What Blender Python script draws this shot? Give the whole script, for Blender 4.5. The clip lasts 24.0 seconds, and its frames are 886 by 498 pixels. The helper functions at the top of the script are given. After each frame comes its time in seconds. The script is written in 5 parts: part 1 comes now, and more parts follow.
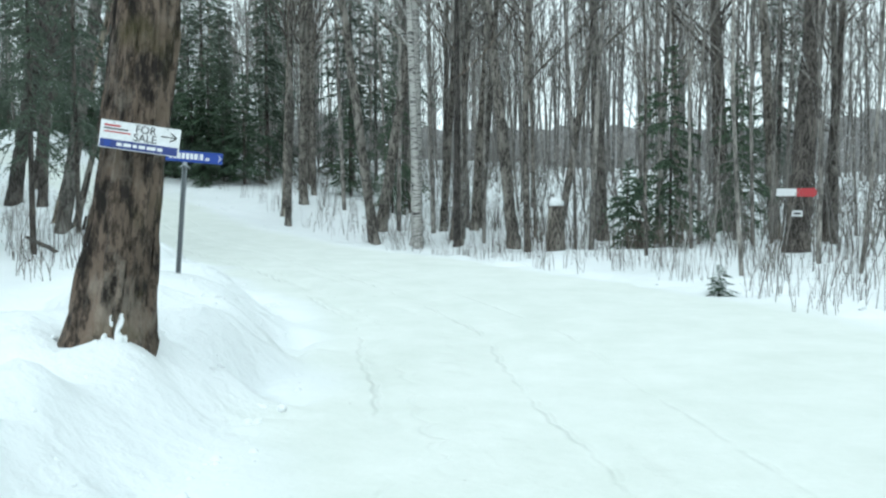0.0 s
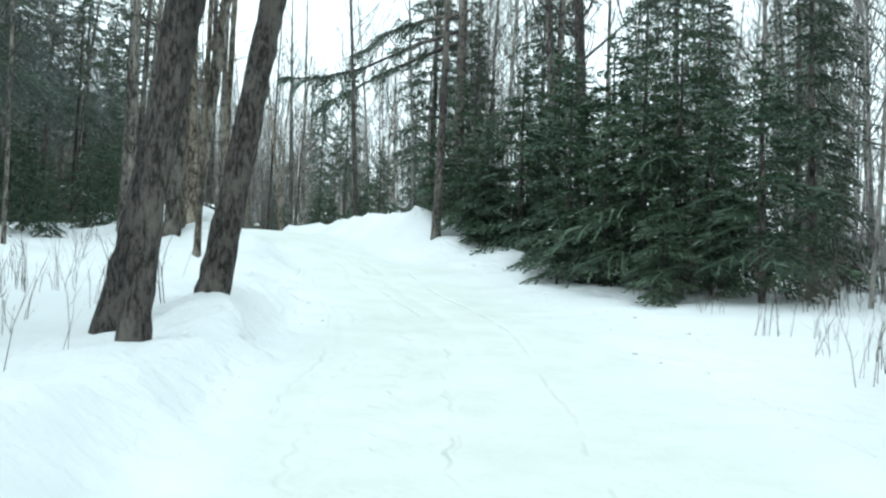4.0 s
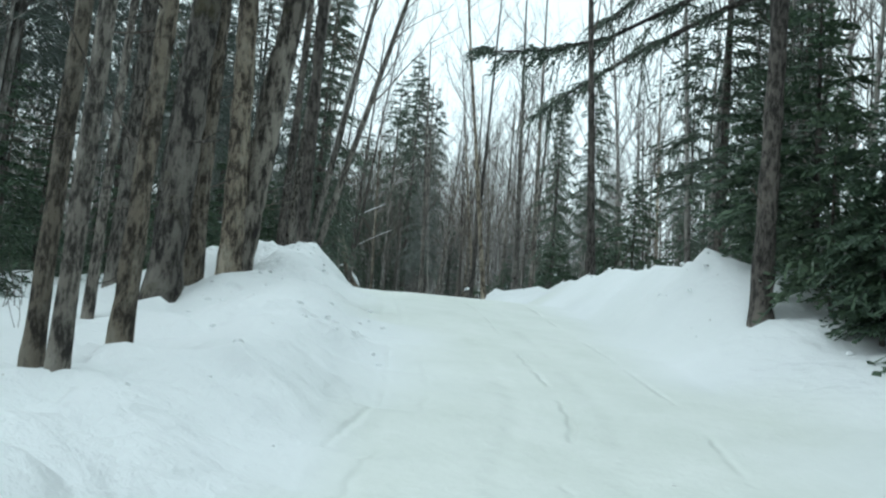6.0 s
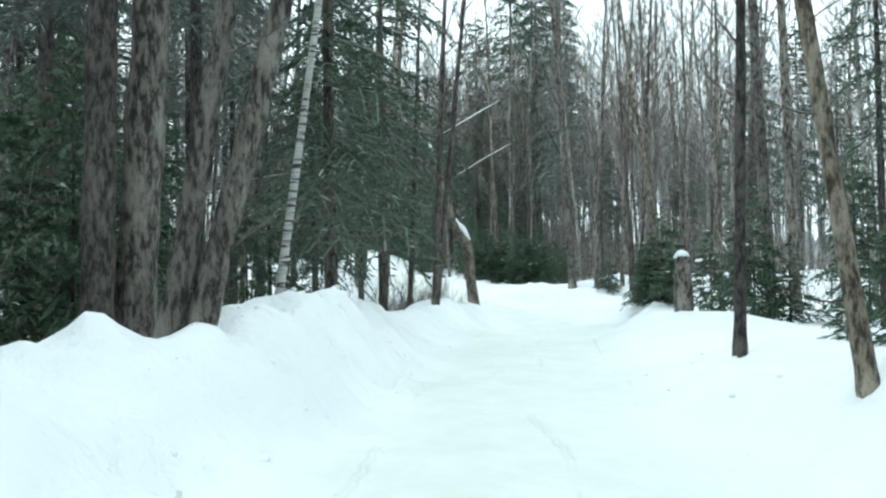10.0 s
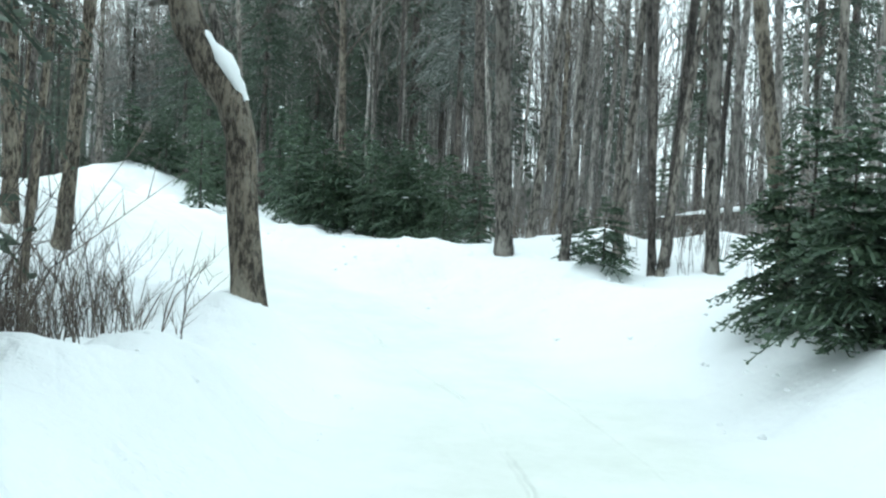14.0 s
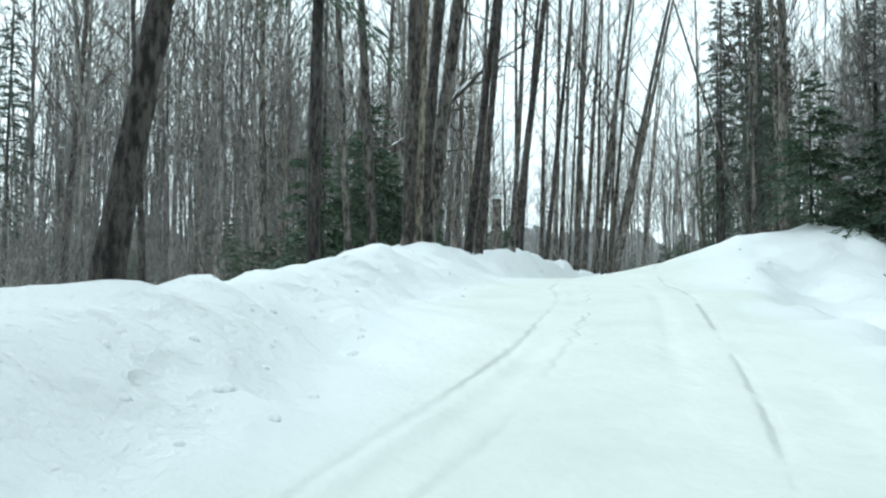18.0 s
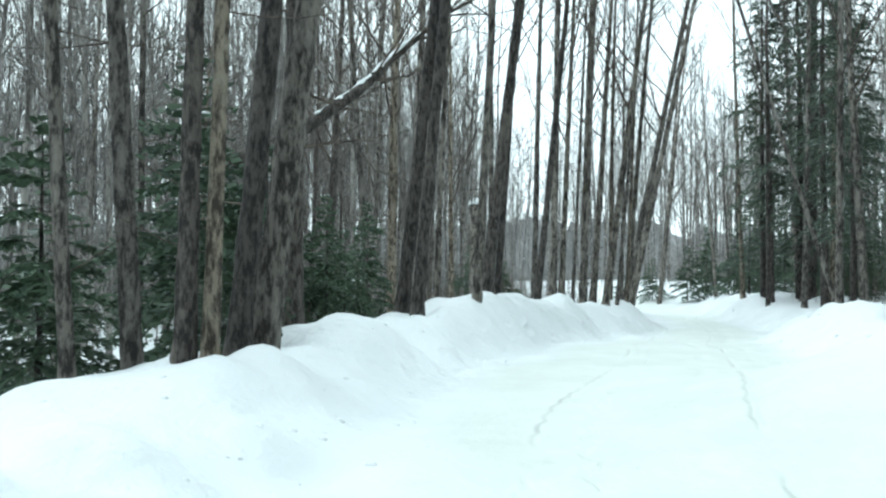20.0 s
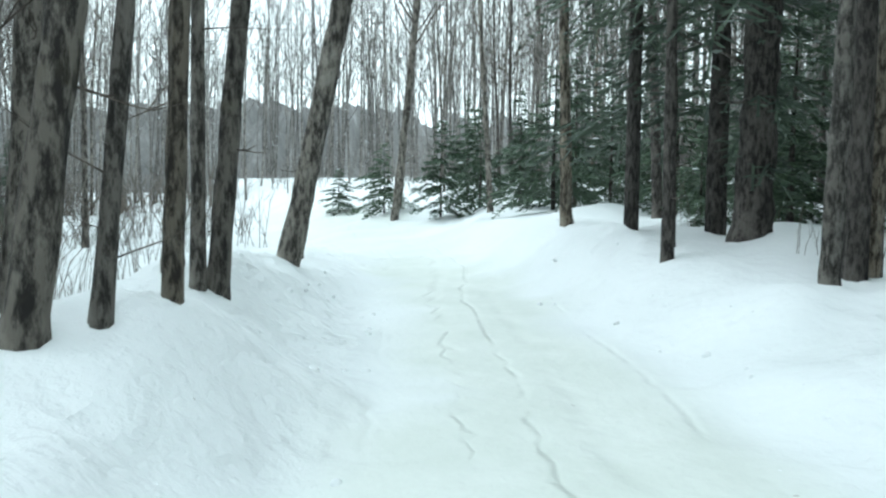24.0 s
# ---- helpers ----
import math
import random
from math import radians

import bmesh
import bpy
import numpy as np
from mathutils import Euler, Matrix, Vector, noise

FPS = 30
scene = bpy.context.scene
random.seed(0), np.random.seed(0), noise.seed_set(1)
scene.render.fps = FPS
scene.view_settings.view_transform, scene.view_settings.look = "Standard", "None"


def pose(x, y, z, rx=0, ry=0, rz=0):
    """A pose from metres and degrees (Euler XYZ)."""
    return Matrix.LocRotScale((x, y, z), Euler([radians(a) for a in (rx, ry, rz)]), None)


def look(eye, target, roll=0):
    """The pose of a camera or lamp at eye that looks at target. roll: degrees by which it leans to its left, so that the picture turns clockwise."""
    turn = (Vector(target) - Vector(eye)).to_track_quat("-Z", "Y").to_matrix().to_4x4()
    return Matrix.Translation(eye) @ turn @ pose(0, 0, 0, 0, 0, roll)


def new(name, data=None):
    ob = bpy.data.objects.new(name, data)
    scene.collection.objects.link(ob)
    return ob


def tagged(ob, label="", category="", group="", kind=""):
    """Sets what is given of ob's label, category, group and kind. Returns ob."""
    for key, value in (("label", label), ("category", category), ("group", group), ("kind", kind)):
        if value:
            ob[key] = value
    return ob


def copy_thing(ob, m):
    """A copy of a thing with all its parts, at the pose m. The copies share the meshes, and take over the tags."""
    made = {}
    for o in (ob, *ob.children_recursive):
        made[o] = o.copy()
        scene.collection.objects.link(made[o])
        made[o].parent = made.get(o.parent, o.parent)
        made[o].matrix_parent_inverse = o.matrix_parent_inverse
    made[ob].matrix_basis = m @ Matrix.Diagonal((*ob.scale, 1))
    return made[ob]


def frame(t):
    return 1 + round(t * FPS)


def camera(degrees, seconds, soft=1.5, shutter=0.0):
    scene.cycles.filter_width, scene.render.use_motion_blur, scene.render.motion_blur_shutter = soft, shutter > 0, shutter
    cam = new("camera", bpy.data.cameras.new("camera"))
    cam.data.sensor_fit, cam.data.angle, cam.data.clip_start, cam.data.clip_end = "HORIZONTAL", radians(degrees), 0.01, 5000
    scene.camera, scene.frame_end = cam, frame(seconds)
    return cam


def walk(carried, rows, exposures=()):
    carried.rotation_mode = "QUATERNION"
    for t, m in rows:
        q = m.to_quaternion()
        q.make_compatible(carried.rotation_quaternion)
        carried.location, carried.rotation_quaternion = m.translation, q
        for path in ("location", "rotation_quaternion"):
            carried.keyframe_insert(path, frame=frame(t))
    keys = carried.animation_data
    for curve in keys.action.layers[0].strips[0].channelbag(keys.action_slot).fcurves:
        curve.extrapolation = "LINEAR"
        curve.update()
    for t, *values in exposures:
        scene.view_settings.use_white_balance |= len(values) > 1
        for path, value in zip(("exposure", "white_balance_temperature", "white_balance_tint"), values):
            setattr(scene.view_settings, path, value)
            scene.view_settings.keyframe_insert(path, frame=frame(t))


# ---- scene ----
cam = camera(52.0, 24.0, soft=2.3)
PATH = [
    (0, (-0.041, 0.082, 1.631), (-0.064, 10.061, 0.976), -0.02),
    (0.5, (0.083, 3.421, 1.522), (-1.001, 13.349, 1.023), 1.98),
    (1, (0.100, 6.594, 1.297), (-1.811, 16.384, 0.589), -1.32),
    (1.2, (0.033, 7.839, 1.264), (-2.193, 17.568, 0.634), 0.28),
    (1.5, (-0.180, 9.768, 1.241), (-2.744, 19.433, 1.093), 1.05),
    (2, (-0.738, 13.083, 1.267), (-3.838, 22.591, 1.295), 0.92),
    (2.5, (-1.472, 16.359, 1.329), (-5.238, 25.622, 1.289), 0.07),
    (4.5, (-8.344, 28.471, 1.517), (-13.859, 36.757, 2.486), 3.83),
    (5, (-10.599, 31.701, 1.890), (-16.757, 39.502, 2.991), 5.76),
    (5.5, (-12.491, 34.848, 2.238), (-19.336, 42.055, 3.335), 5.55),
    (6, (-14.276, 37.643, 2.748), (-21.504, 44.426, 4.070), 4.92),
    (6.5, (-16.039, 39.662, 3.157), (-23.610, 45.995, 4.760), 5.68),
    (7, (-18.033, 41.599, 3.629), (-25.953, 47.483, 5.257), 2.77),
    (7.5, (-20.058, 43.436, 4.073), (-28.134, 49.055, 5.865), 2.94),
    (8, (-21.708, 44.950, 4.559), (-29.874, 50.498, 6.148), 2.83),
    (8.5, (-23.280, 46.111, 5.079), (-31.532, 51.659, 6.146), 0.81),
    (9, (-25.451, 47.594, 5.428), (-33.650, 53.221, 6.483), 2.30),
    (9.5, (-27.807, 49.511, 5.688), (-36.067, 55.111, 6.335), 0.15),
    (10, (-30.031, 51.309, 5.988), (-38.252, 56.994, 6.292), -0.98),
    (10.5, (-32.405, 53.199, 6.145), (-40.595, 58.931, 6.415), -0.81),
    (11, (-34.646, 54.552, 6.101), (-42.385, 60.871, 6.530), 0.37),
    (11.5, (-37.032, 56.367, 6.061), (-44.580, 62.924, 6.253), -1.11),
    (13.5, (-46.068, 63.637, 6.047), (-52.998, 70.838, 5.714), 0.01),
    (14, (-47.846, 65.564, 5.974), (-55.014, 72.531, 5.681), 2.38),
    (14.5, (-49.557, 67.498, 5.842), (-56.788, 74.381, 5.248), 0.37),
    (15, (-51.487, 69.054, 5.708), (-58.881, 75.745, 4.959), 1.84),
    (15.5, (-53.286, 70.512, 5.615), (-61.697, 75.850, 4.744), 4.86),
    (16, (-54.955, 71.820, 5.674), (-64.027, 75.921, 4.738), 8.49),
    (16.5, (-57.460, 73.158, 5.839), (-67.076, 75.861, 5.356), 7.54),
    (17, (-60.245, 74.179, 6.040), (-70.176, 75.348, 5.897), 6.36),
    (17.5, (-62.716, 74.678, 6.212), (-72.706, 74.741, 6.645), 1.45),
    (19.5, (-71.016, 76.185, 7.761), (-80.960, 75.198, 8.134), 1.30),
    (20, (-73.533, 76.193, 7.970), (-83.514, 75.663, 8.309), 0.41),
    (20.5, (-76.085, 76.302, 8.114), (-86.083, 76.334, 8.307), -1.29),
    (21, (-78.766, 76.845, 8.252), (-88.729, 77.478, 8.842), -1.27),
    (21.5, (-81.718, 77.456, 8.346), (-91.675, 78.363, 8.558), 1.13),
    (22, (-84.638, 78.041, 8.365), (-94.526, 79.533, 8.324), -1.43),
    (22.5, (-87.420, 78.559, 8.368), (-97.242, 80.432, 8.253), -2.03),
    (23, (-90.113, 79.175, 8.347), (-99.860, 81.405, 8.183), 0.49),
    (23.5, (-92.955, 79.931, 8.239), (-102.749, 81.925, 7.910), 3.29),
    (24, (-95.736, 80.793, 8.121), (-105.471, 82.941, 7.341), 0.58),
]
walk(cam, [(t, look(eye, target, roll)) for t, eye, target, roll in PATH],
     [(t, stops, 5500, 2.0) for t, stops in (
         (0.0, 0.52), (1.0, 0.59), (2.0, 0.71), (5.0, 0.93), (6.0, 0.39), (7.0, 0.46), (8.0, 0.53), (9.0, 0.67), (10.0, 1.04), (11.0, 1.11), (14.0, 1.14), (15.0, 0.81), (16.0, 0.67), (17.0, 0.64), (20.0, 0.92), (21.0, 0.82), (22.0, 0.98), (24.0, 0.95))])

# ---- light: an overcast winter sky ----
world = bpy.data.worlds.new("overcast_sky")
scene.world = world
world.use_nodes = True
wn, wl = world.node_tree.nodes, world.node_tree.links
sky = wn.new("ShaderNodeTexSky")
sky.sky_type = "NISHITA"
sky.sun_disc = False
sky.sun_elevation, sky.sun_rotation = radians(38), radians(200)
sky.dust_density, sky.ozone_density = 4.0, 1.0
veil = wn.new("ShaderNodeMix")
veil.data_type = "RGBA"
veil.inputs[0].default_value = 0.93
veil.inputs[7].default_value = (10.95, 11.4, 10.5, 1.0)
wl.new(sky.outputs[0], veil.inputs[6])
wl.new(veil.outputs[2], wn["Background"].inputs[0])
wn["Background"].inputs[1].default_value = 0.085
sun_data = bpy.data.lights.new("sun", "SUN")
sun_data.energy, sun_data.angle, sun_data.color = 0.6, radians(40), (1.0, 0.97, 0.93)
sun = new("sun", sun_data)
sun.rotation_euler = (radians(52), 0, radians(-20))


# ---- materials ----
def material(name, rough=0.8):
    m = bpy.data.materials.new(name)
    m.use_nodes = True
    nt = m.node_tree
    bsdf = nt.nodes["Principled BSDF"]
    bsdf.inputs["Roughness"].default_value = rough
    return m, nt, bsdf


def noise_node(nt, scale, detail=4.0, stretch=(1, 1, 1), coords="Object", rough=0.55):
    tc = nt.nodes.new("ShaderNodeTexCoord")
    mp = nt.nodes.new("ShaderNodeMapping")
    mp.inputs["Scale"].default_value = stretch
    nz = nt.nodes.new("ShaderNodeTexNoise")
    nz.inputs["Scale"].default_value, nz.inputs["Detail"].default_value = scale, detail
    nz.inputs["Roughness"].default_value = rough
    nt.links.new(tc.outputs[coords], mp.inputs[0])
    nt.links.new(mp.outputs[0], nz.inputs["Vector"])
    return nz


def ramp_node(nt, source, stops):
    r = nt.nodes.new("ShaderNodeValToRGB")
    while len(r.color_ramp.elements) < len(stops):
        r.color_ramp.elements.new(0.5)
    for e, (at, c) in zip(r.color_ramp.elements, stops):
        e.position, e.color = at, (*c, 1.0)
    nt.links.new(source, r.inputs[0])
    return r


def mixed(nt, fac, a, b, how="MIX"):
    m = nt.nodes.new("ShaderNodeMix")
    m.data_type, m.blend_type = "RGBA", how
    for socket, v in ((m.inputs[0], fac), (m.inputs[6], a), (m.inputs[7], b)):
        if isinstance(v, (int, float)):
            socket.default_value = v
        elif isinstance(v, tuple):
            socket.default_value = (*v, 1.0)
        else:
            nt.links.new(v, socket)
    return m.outputs[2]


def bump(nt, bsdf, source, strength, distance):
    b = nt.nodes.new("ShaderNodeBump")
    b.inputs["Strength"].default_value, b.inputs["Distance"].default_value = strength, distance
    nt.links.new(source, b.inputs["Height"])
    nt.links.new(b.outputs[0], bsdf.inputs["Normal"])
    return b


def bark(name, dark, light, patch, fine=16.0, relief=0.6, snow=0.0, moss=None):
    """Bark with upright furrows, cracked plates and blotches of lichen; snow: a dusting that clings in streaks, and
    haze painted on far trees.
    """
    m, nt, bsdf = material(name, 0.9)
    furrow = noise_node(nt, fine, 8, (1, 1, 0.33), rough=0.7)
    mid = tuple(0.6 * a + 0.4 * b for a, b in zip(dark, light))
    base = ramp_node(nt, furrow.outputs["Fac"], ((0.43, tuple(0.8 * v for v in dark)), (0.495, mid), (0.555, tuple(1.08 * v for v in light))))
    blot = noise_node(nt, 3.2, 6, (1, 1, 0.5), rough=0.7)
    fac = ramp_node(nt, blot.outputs["Fac"], ((0.5, (0, 0, 0)), (0.6, (1, 1, 1))))
    col = mixed(nt, fac.outputs[0], base.outputs[0], mixed(nt, 0.7, base.outputs[0], patch))
    wide = noise_node(nt, 0.9, 3, (1, 1, 0.4))
    wear = ramp_node(nt, wide.outputs["Fac"], ((0.35, (0.62, 0.6, 0.58)), (0.65, (1.2, 1.18, 1.15))))
    col = mixed(nt, 1.0, col, wear.outputs[0], "MULTIPLY")
    knots = noise_node(nt, 7.0, 3, (1, 1, 0.8), rough=0.6)
    kf = ramp_node(nt, knots.outputs["Fac"], ((0.64, (0, 0, 0)), (0.74, (0.45, 0.45, 0.45))))
    col = mixed(nt, kf.outputs[0], col, tuple(0.4 * v for v in dark))
    info = nt.nodes.new("ShaderNodeObjectInfo")
    tone = ramp_node(nt, info.outputs["Random"], ((0.0, (0.7, 0.69, 0.68)), (1.0, (1.3, 1.26, 1.2))))
    col = mixed(nt, 1.0, col, tone.outputs[0], "MULTIPLY")
    if moss:
        mz = noise_node(nt, 2.3, 3)
        mf = ramp_node(nt, mz.outputs["Fac"], ((0.56, (0, 0, 0)), (0.72, (0.6, 0.6, 0.6))))
        col = mixed(nt, mf.outputs[0], col, moss)
    if snow:
        sz = noise_node(nt, 6.0, 6, (1, 1, 0.4), rough=0.75)
        sf = ramp_node(nt, sz.outputs["Fac"], ((0.735 - snow, (0, 0, 0)), (0.76 - snow, (1, 1, 1))))
        col = mixed(nt, sf.outputs[0], col, (0.72, 0.74, 0.76))
    nt.links.new(col, bsdf.inputs["Base Color"])
    bump(nt, bsdf, furrow.outputs["Fac"], min(1.0, relief * 1.7), 0.08)
    return m


BARK_GREY = bark("grey_hardwood_bark", (0.042, 0.039, 0.036), (0.225, 0.213, 0.197), (0.36, 0.35, 0.328), snow=0.03)
BARK_DARK = bark("dark_hemlock_bark", (0.03, 0.027, 0.026), (0.125, 0.115, 0.108), (0.21, 0.195, 0.182), fine=20, snow=0.02)
BARK_PALE = bark("pale_maple_bark", (0.055, 0.046, 0.037), (0.27, 0.24, 0.195), (0.4, 0.375, 0.32), snow=0.03)
BARK_SHAG = bark("shaggy_maple_bark", (0.02, 0.015, 0.012), (0.16, 0.125, 0.1), (0.26, 0.23, 0.2), fine=9, relief=1.0,
                 snow=0.04, moss=(0.07, 0.062, 0.02))
BARK_ROUGH = bark("rough_plated_maple_bark", (0.026, 0.023, 0.021), (0.21, 0.197, 0.178), (0.31, 0.298, 0.27), fine=10, relief=1.0, snow=0.02,
                  moss=(0.085, 0.075, 0.035))
# pale greys and heavy white streaks put snow haze into the distant bark colours
BARK_FAR = bark("haze_paled_far_bark", (0.13, 0.128, 0.126), (0.25, 0.245, 0.24), (0.31, 0.305, 0.3), fine=8, relief=0.3, snow=0.12)
BARK_MID = bark("haze_paled_grey_bark", (0.12, 0.116, 0.112), (0.28, 0.274, 0.266), (0.37, 0.364, 0.352), fine=12, relief=0.4, snow=0.11)
BARK_WHITISH = bark("pale_peeling_bark", (0.1, 0.092, 0.085), (0.28, 0.27, 0.25), (0.37, 0.36, 0.34), snow=0.03)
TWIG = bark("twig_bark", (0.07, 0.06, 0.052), (0.14, 0.12, 0.105), (0.18, 0.16, 0.14), fine=8, relief=0.2)


def birch_bark():
    m, nt, bsdf = material("white_birch_bark", 0.7)
    nz = noise_node(nt, 9.0, 3, (0.35, 0.35, 3.0))
    base = ramp_node(nt, nz.outputs["Fac"], ((0.38, (0.03, 0.03, 0.03)), (0.46, (0.36, 0.35, 0.33)), (0.8, (0.52, 0.51, 0.48))))
    nt.links.new(base.outputs[0], bsdf.inputs["Base Color"])
    bump(nt, bsdf, nz.outputs["Fac"], 0.3, 0.01)
    return m


BIRCH = birch_bark()


def needles(name, a, b, pale_share):
    m, nt, bsdf = material(name, 0.65)
    geo = nt.nodes.new("ShaderNodeNewGeometry")
    # the last stop turns a share of the clumps light grey
    r = ramp_node(nt, geo.outputs["Random Per Island"], ((0.0, a), (1.0 - pale_share, b), (1.02 - pale_share, (0.32, 0.34, 0.345))))
    info = nt.nodes.new("ShaderNodeObjectInfo")
    tone = ramp_node(nt, info.outputs["Random"], ((0.0, (0.75, 0.8, 0.75)), (1.0, (1.2, 1.15, 1.1))))
    nt.links.new(mixed(nt, 1.0, r.outputs[0], tone.outputs[0], "MULTIPLY"), bsdf.inputs["Base Color"])
    return m


NEEDLES = needles("fir_needles", (0.034, 0.06, 0.04), (0.1, 0.148, 0.09), 0.02)
NEEDLES_DARK = needles("hemlock_needles", (0.045, 0.064, 0.05), (0.105, 0.14, 0.1), 0.03)
# greyed pine tones: the haze over the broad pines is painted into the needles
NEEDLES_HAZED = needles("haze_paled_pine_needles", (0.1, 0.118, 0.108), (0.17, 0.19, 0.175), 0.1)


def snow_material(name, packed=False):
    m, nt, bsdf = material(name, 0.75)
    big = noise_node(nt, 0.35, 4)
    tint = ramp_node(nt, big.outputs["Fac"], ((0.35, (0.80, 0.825, 0.83)), (0.65, (0.87, 0.89, 0.9))))
    col = tint.outputs[0]
    fine = noise_node(nt, 14.0, 6)
    if packed:
        at = nt.nodes.new("ShaderNodeAttribute")
        at.attribute_name = "packed"
        grime = noise_node(nt, 1.1, 5, (1, 1, 1), rough=0.7)
        worn = ramp_node(nt, grime.outputs["Fac"], ((0.3, (0.71, 0.742, 0.69)), (0.7, (0.805, 0.828, 0.79))))
        col = mixed(nt, at.outputs["Fac"], col, worn.outputs[0])
        crumbs = noise_node(nt, 7.0, 2)
        cf = ramp_node(nt, crumbs.outputs["Fac"], ((0.765, (0, 0, 0)), (0.79, (0.5, 0.5, 0.5))))
        col = mixed(nt, cf.outputs[0], col, (0.35, 0.33, 0.3))
    nt.links.new(col, bsdf.inputs["Base Color"])
    relief = fine.outputs["Fac"]
    if packed:
        relief = lane_relief(nt, relief)
        bump(nt, bsdf, relief, 0.9, 0.055)
    else:
        bump(nt, bsdf, relief, 0.35, 0.03)
    return m


def calc(nt, how, a, b=0.0, c=0.0):
    n = nt.nodes.new("ShaderNodeMath")
    n.operation = how
    for socket, v in zip(n.inputs, (a, b, c)):
        if isinstance(v, (int, float)):
            socket.default_value = v
        else:
            nt.links.new(v, socket)
    return n.outputs[0]


def lane_relief(nt, fine):
    """Tyre tracks along the lane, and the trodden, lumpy ploughed banks beside it."""
    at = nt.nodes.new("ShaderNodeAttribute")
    at.attribute_name = "across"
    band = nt.nodes.new("ShaderNodeAttribute")
    band.attribute_name = "bank"
    sway = noise_node(nt, 0.09, 2)
    lane = nt.nodes.new("ShaderNodeAttribute")
    lane.attribute_name = "packed"
    across = calc(nt, "MULTIPLY_ADD", sway.outputs["Fac"], 2.2, at.outputs["Fac"])
    total = calc(nt, "MULTIPLY", fine, 0.16)
    for place, width, deep in ((0.35, 0.035, 0.55), (0.52, 0.1, 0.5), (0.72, 0.04, 0.3), (1.55, 0.1, 0.4), (1.98, 0.035, 0.5), (2.35, 0.12, 0.35), (3.1, 0.04, 0.4)):
        off = calc(nt, "DIVIDE", calc(nt, "SUBTRACT", across, place), width)
        dip = calc(nt, "EXPONENT", calc(nt, "MULTIPLY", calc(nt, "MULTIPLY", off, off), -1.0))
        broken = noise_node(nt, 0.35 + place * 0.2, 3)
        dip = calc(nt, "MULTIPLY", dip, ramp_node(nt, broken.outputs["Fac"], ((0.42, (0, 0, 0)), (0.56, (1, 1, 1)))).outputs[0])
        total = calc(nt, "MULTIPLY_ADD", calc(nt, "MULTIPLY", dip, lane.outputs["Fac"]), -deep, total)
    steps = nt.nodes.new("ShaderNodeTexVoronoi")
    steps.inputs["Scale"].default_value = 2.3
    nt.links.new(nt.nodes.new("ShaderNodeTexCoord").outputs["Object"], steps.inputs["Vector"])
    prints = ramp_node(nt, steps.outputs["Distance"], ((0.12, (0, 0, 0)), (0.34, (1, 1, 1))))
    some = noise_node(nt, 0.8, 3)
    hollow = calc(nt, "MULTIPLY", prints.outputs[0], ramp_node(nt, some.outputs["Fac"], ((0.45, (0, 0, 0)), (0.6, (1, 1, 1)))).outputs[0])
    rubble = noise_node(nt, 3.4, 5, rough=0.55)
    lumps = calc(nt, "MULTIPLY_ADD", rubble.outputs["Fac"], 1.9, calc(nt, "MULTIPLY", hollow, 1.0))
    return calc(nt, "MULTIPLY_ADD", lumps, band.outputs["Fac"], total)


SNOW_GROUND = snow_material("trodden_snow", True)
SNOW = snow_material("fresh_snow")


# ---- mesh helpers ----
def mesh_object(name, verts, faces, mat, parent=None, label="", smooth=True):
    me = bpy.data.meshes.new(name)
    me.from_pydata(verts, [], faces)
    me.materials.append(mat)
    if smooth:
        me.polygons.foreach_set("use_smooth", [True] * len(me.polygons))
    me.update()
    ob = new(name, me)
    if parent:
        ob.parent = parent
    if label:
        ob["label"] = label
    return ob


def part(name, bm, mat, parent, label=""):
    """Links a bmesh as one mesh object under a thing."""
    me = bpy.data.meshes.new(name)
    bm.to_mesh(me)
    bm.free()
    me.materials.append(mat)
    ob = new(name, me)
    ob.parent = parent
    if label:
        ob["label"] = label
    return ob


def tube(vs, fs, pts, radii, sides=8, cap=True, rough=0.0, rng=None):
    """Adds a tapered tube along pts to the lists of vertices and faces."""
    start = len(vs)
    n = len(pts)
    for i, p in enumerate(pts):
        a, b = pts[max(i - 1, 0)], pts[min(i + 1, n - 1)]
        d = (b - a).normalized()
        ref = Vector((1, 0, 0)) if abs(d.x) < 0.8 else Vector((0, 1, 0))
        u = d.cross(ref).normalized()
        v = d.cross(u)
        for k in range(sides):
            ang = 2 * math.pi * k / sides
            r = radii[i] * (1 + (rng.uniform(-rough, rough) if rough else 0))
            vs.append(p + u * (math.cos(ang) * r) + v * (math.sin(ang) * r))
    for i in range(n - 1):
        for k in range(sides):
            j = (k + 1) % sides
            o = start + i * sides
            fs.append((o + k, o + j, o + sides + j, o + sides + k))
    if cap:
        fs.append(tuple(start + (n - 1) * sides + k for k in range(sides)))
        fs.append(tuple(start + sides - 1 - k for k in range(sides)))


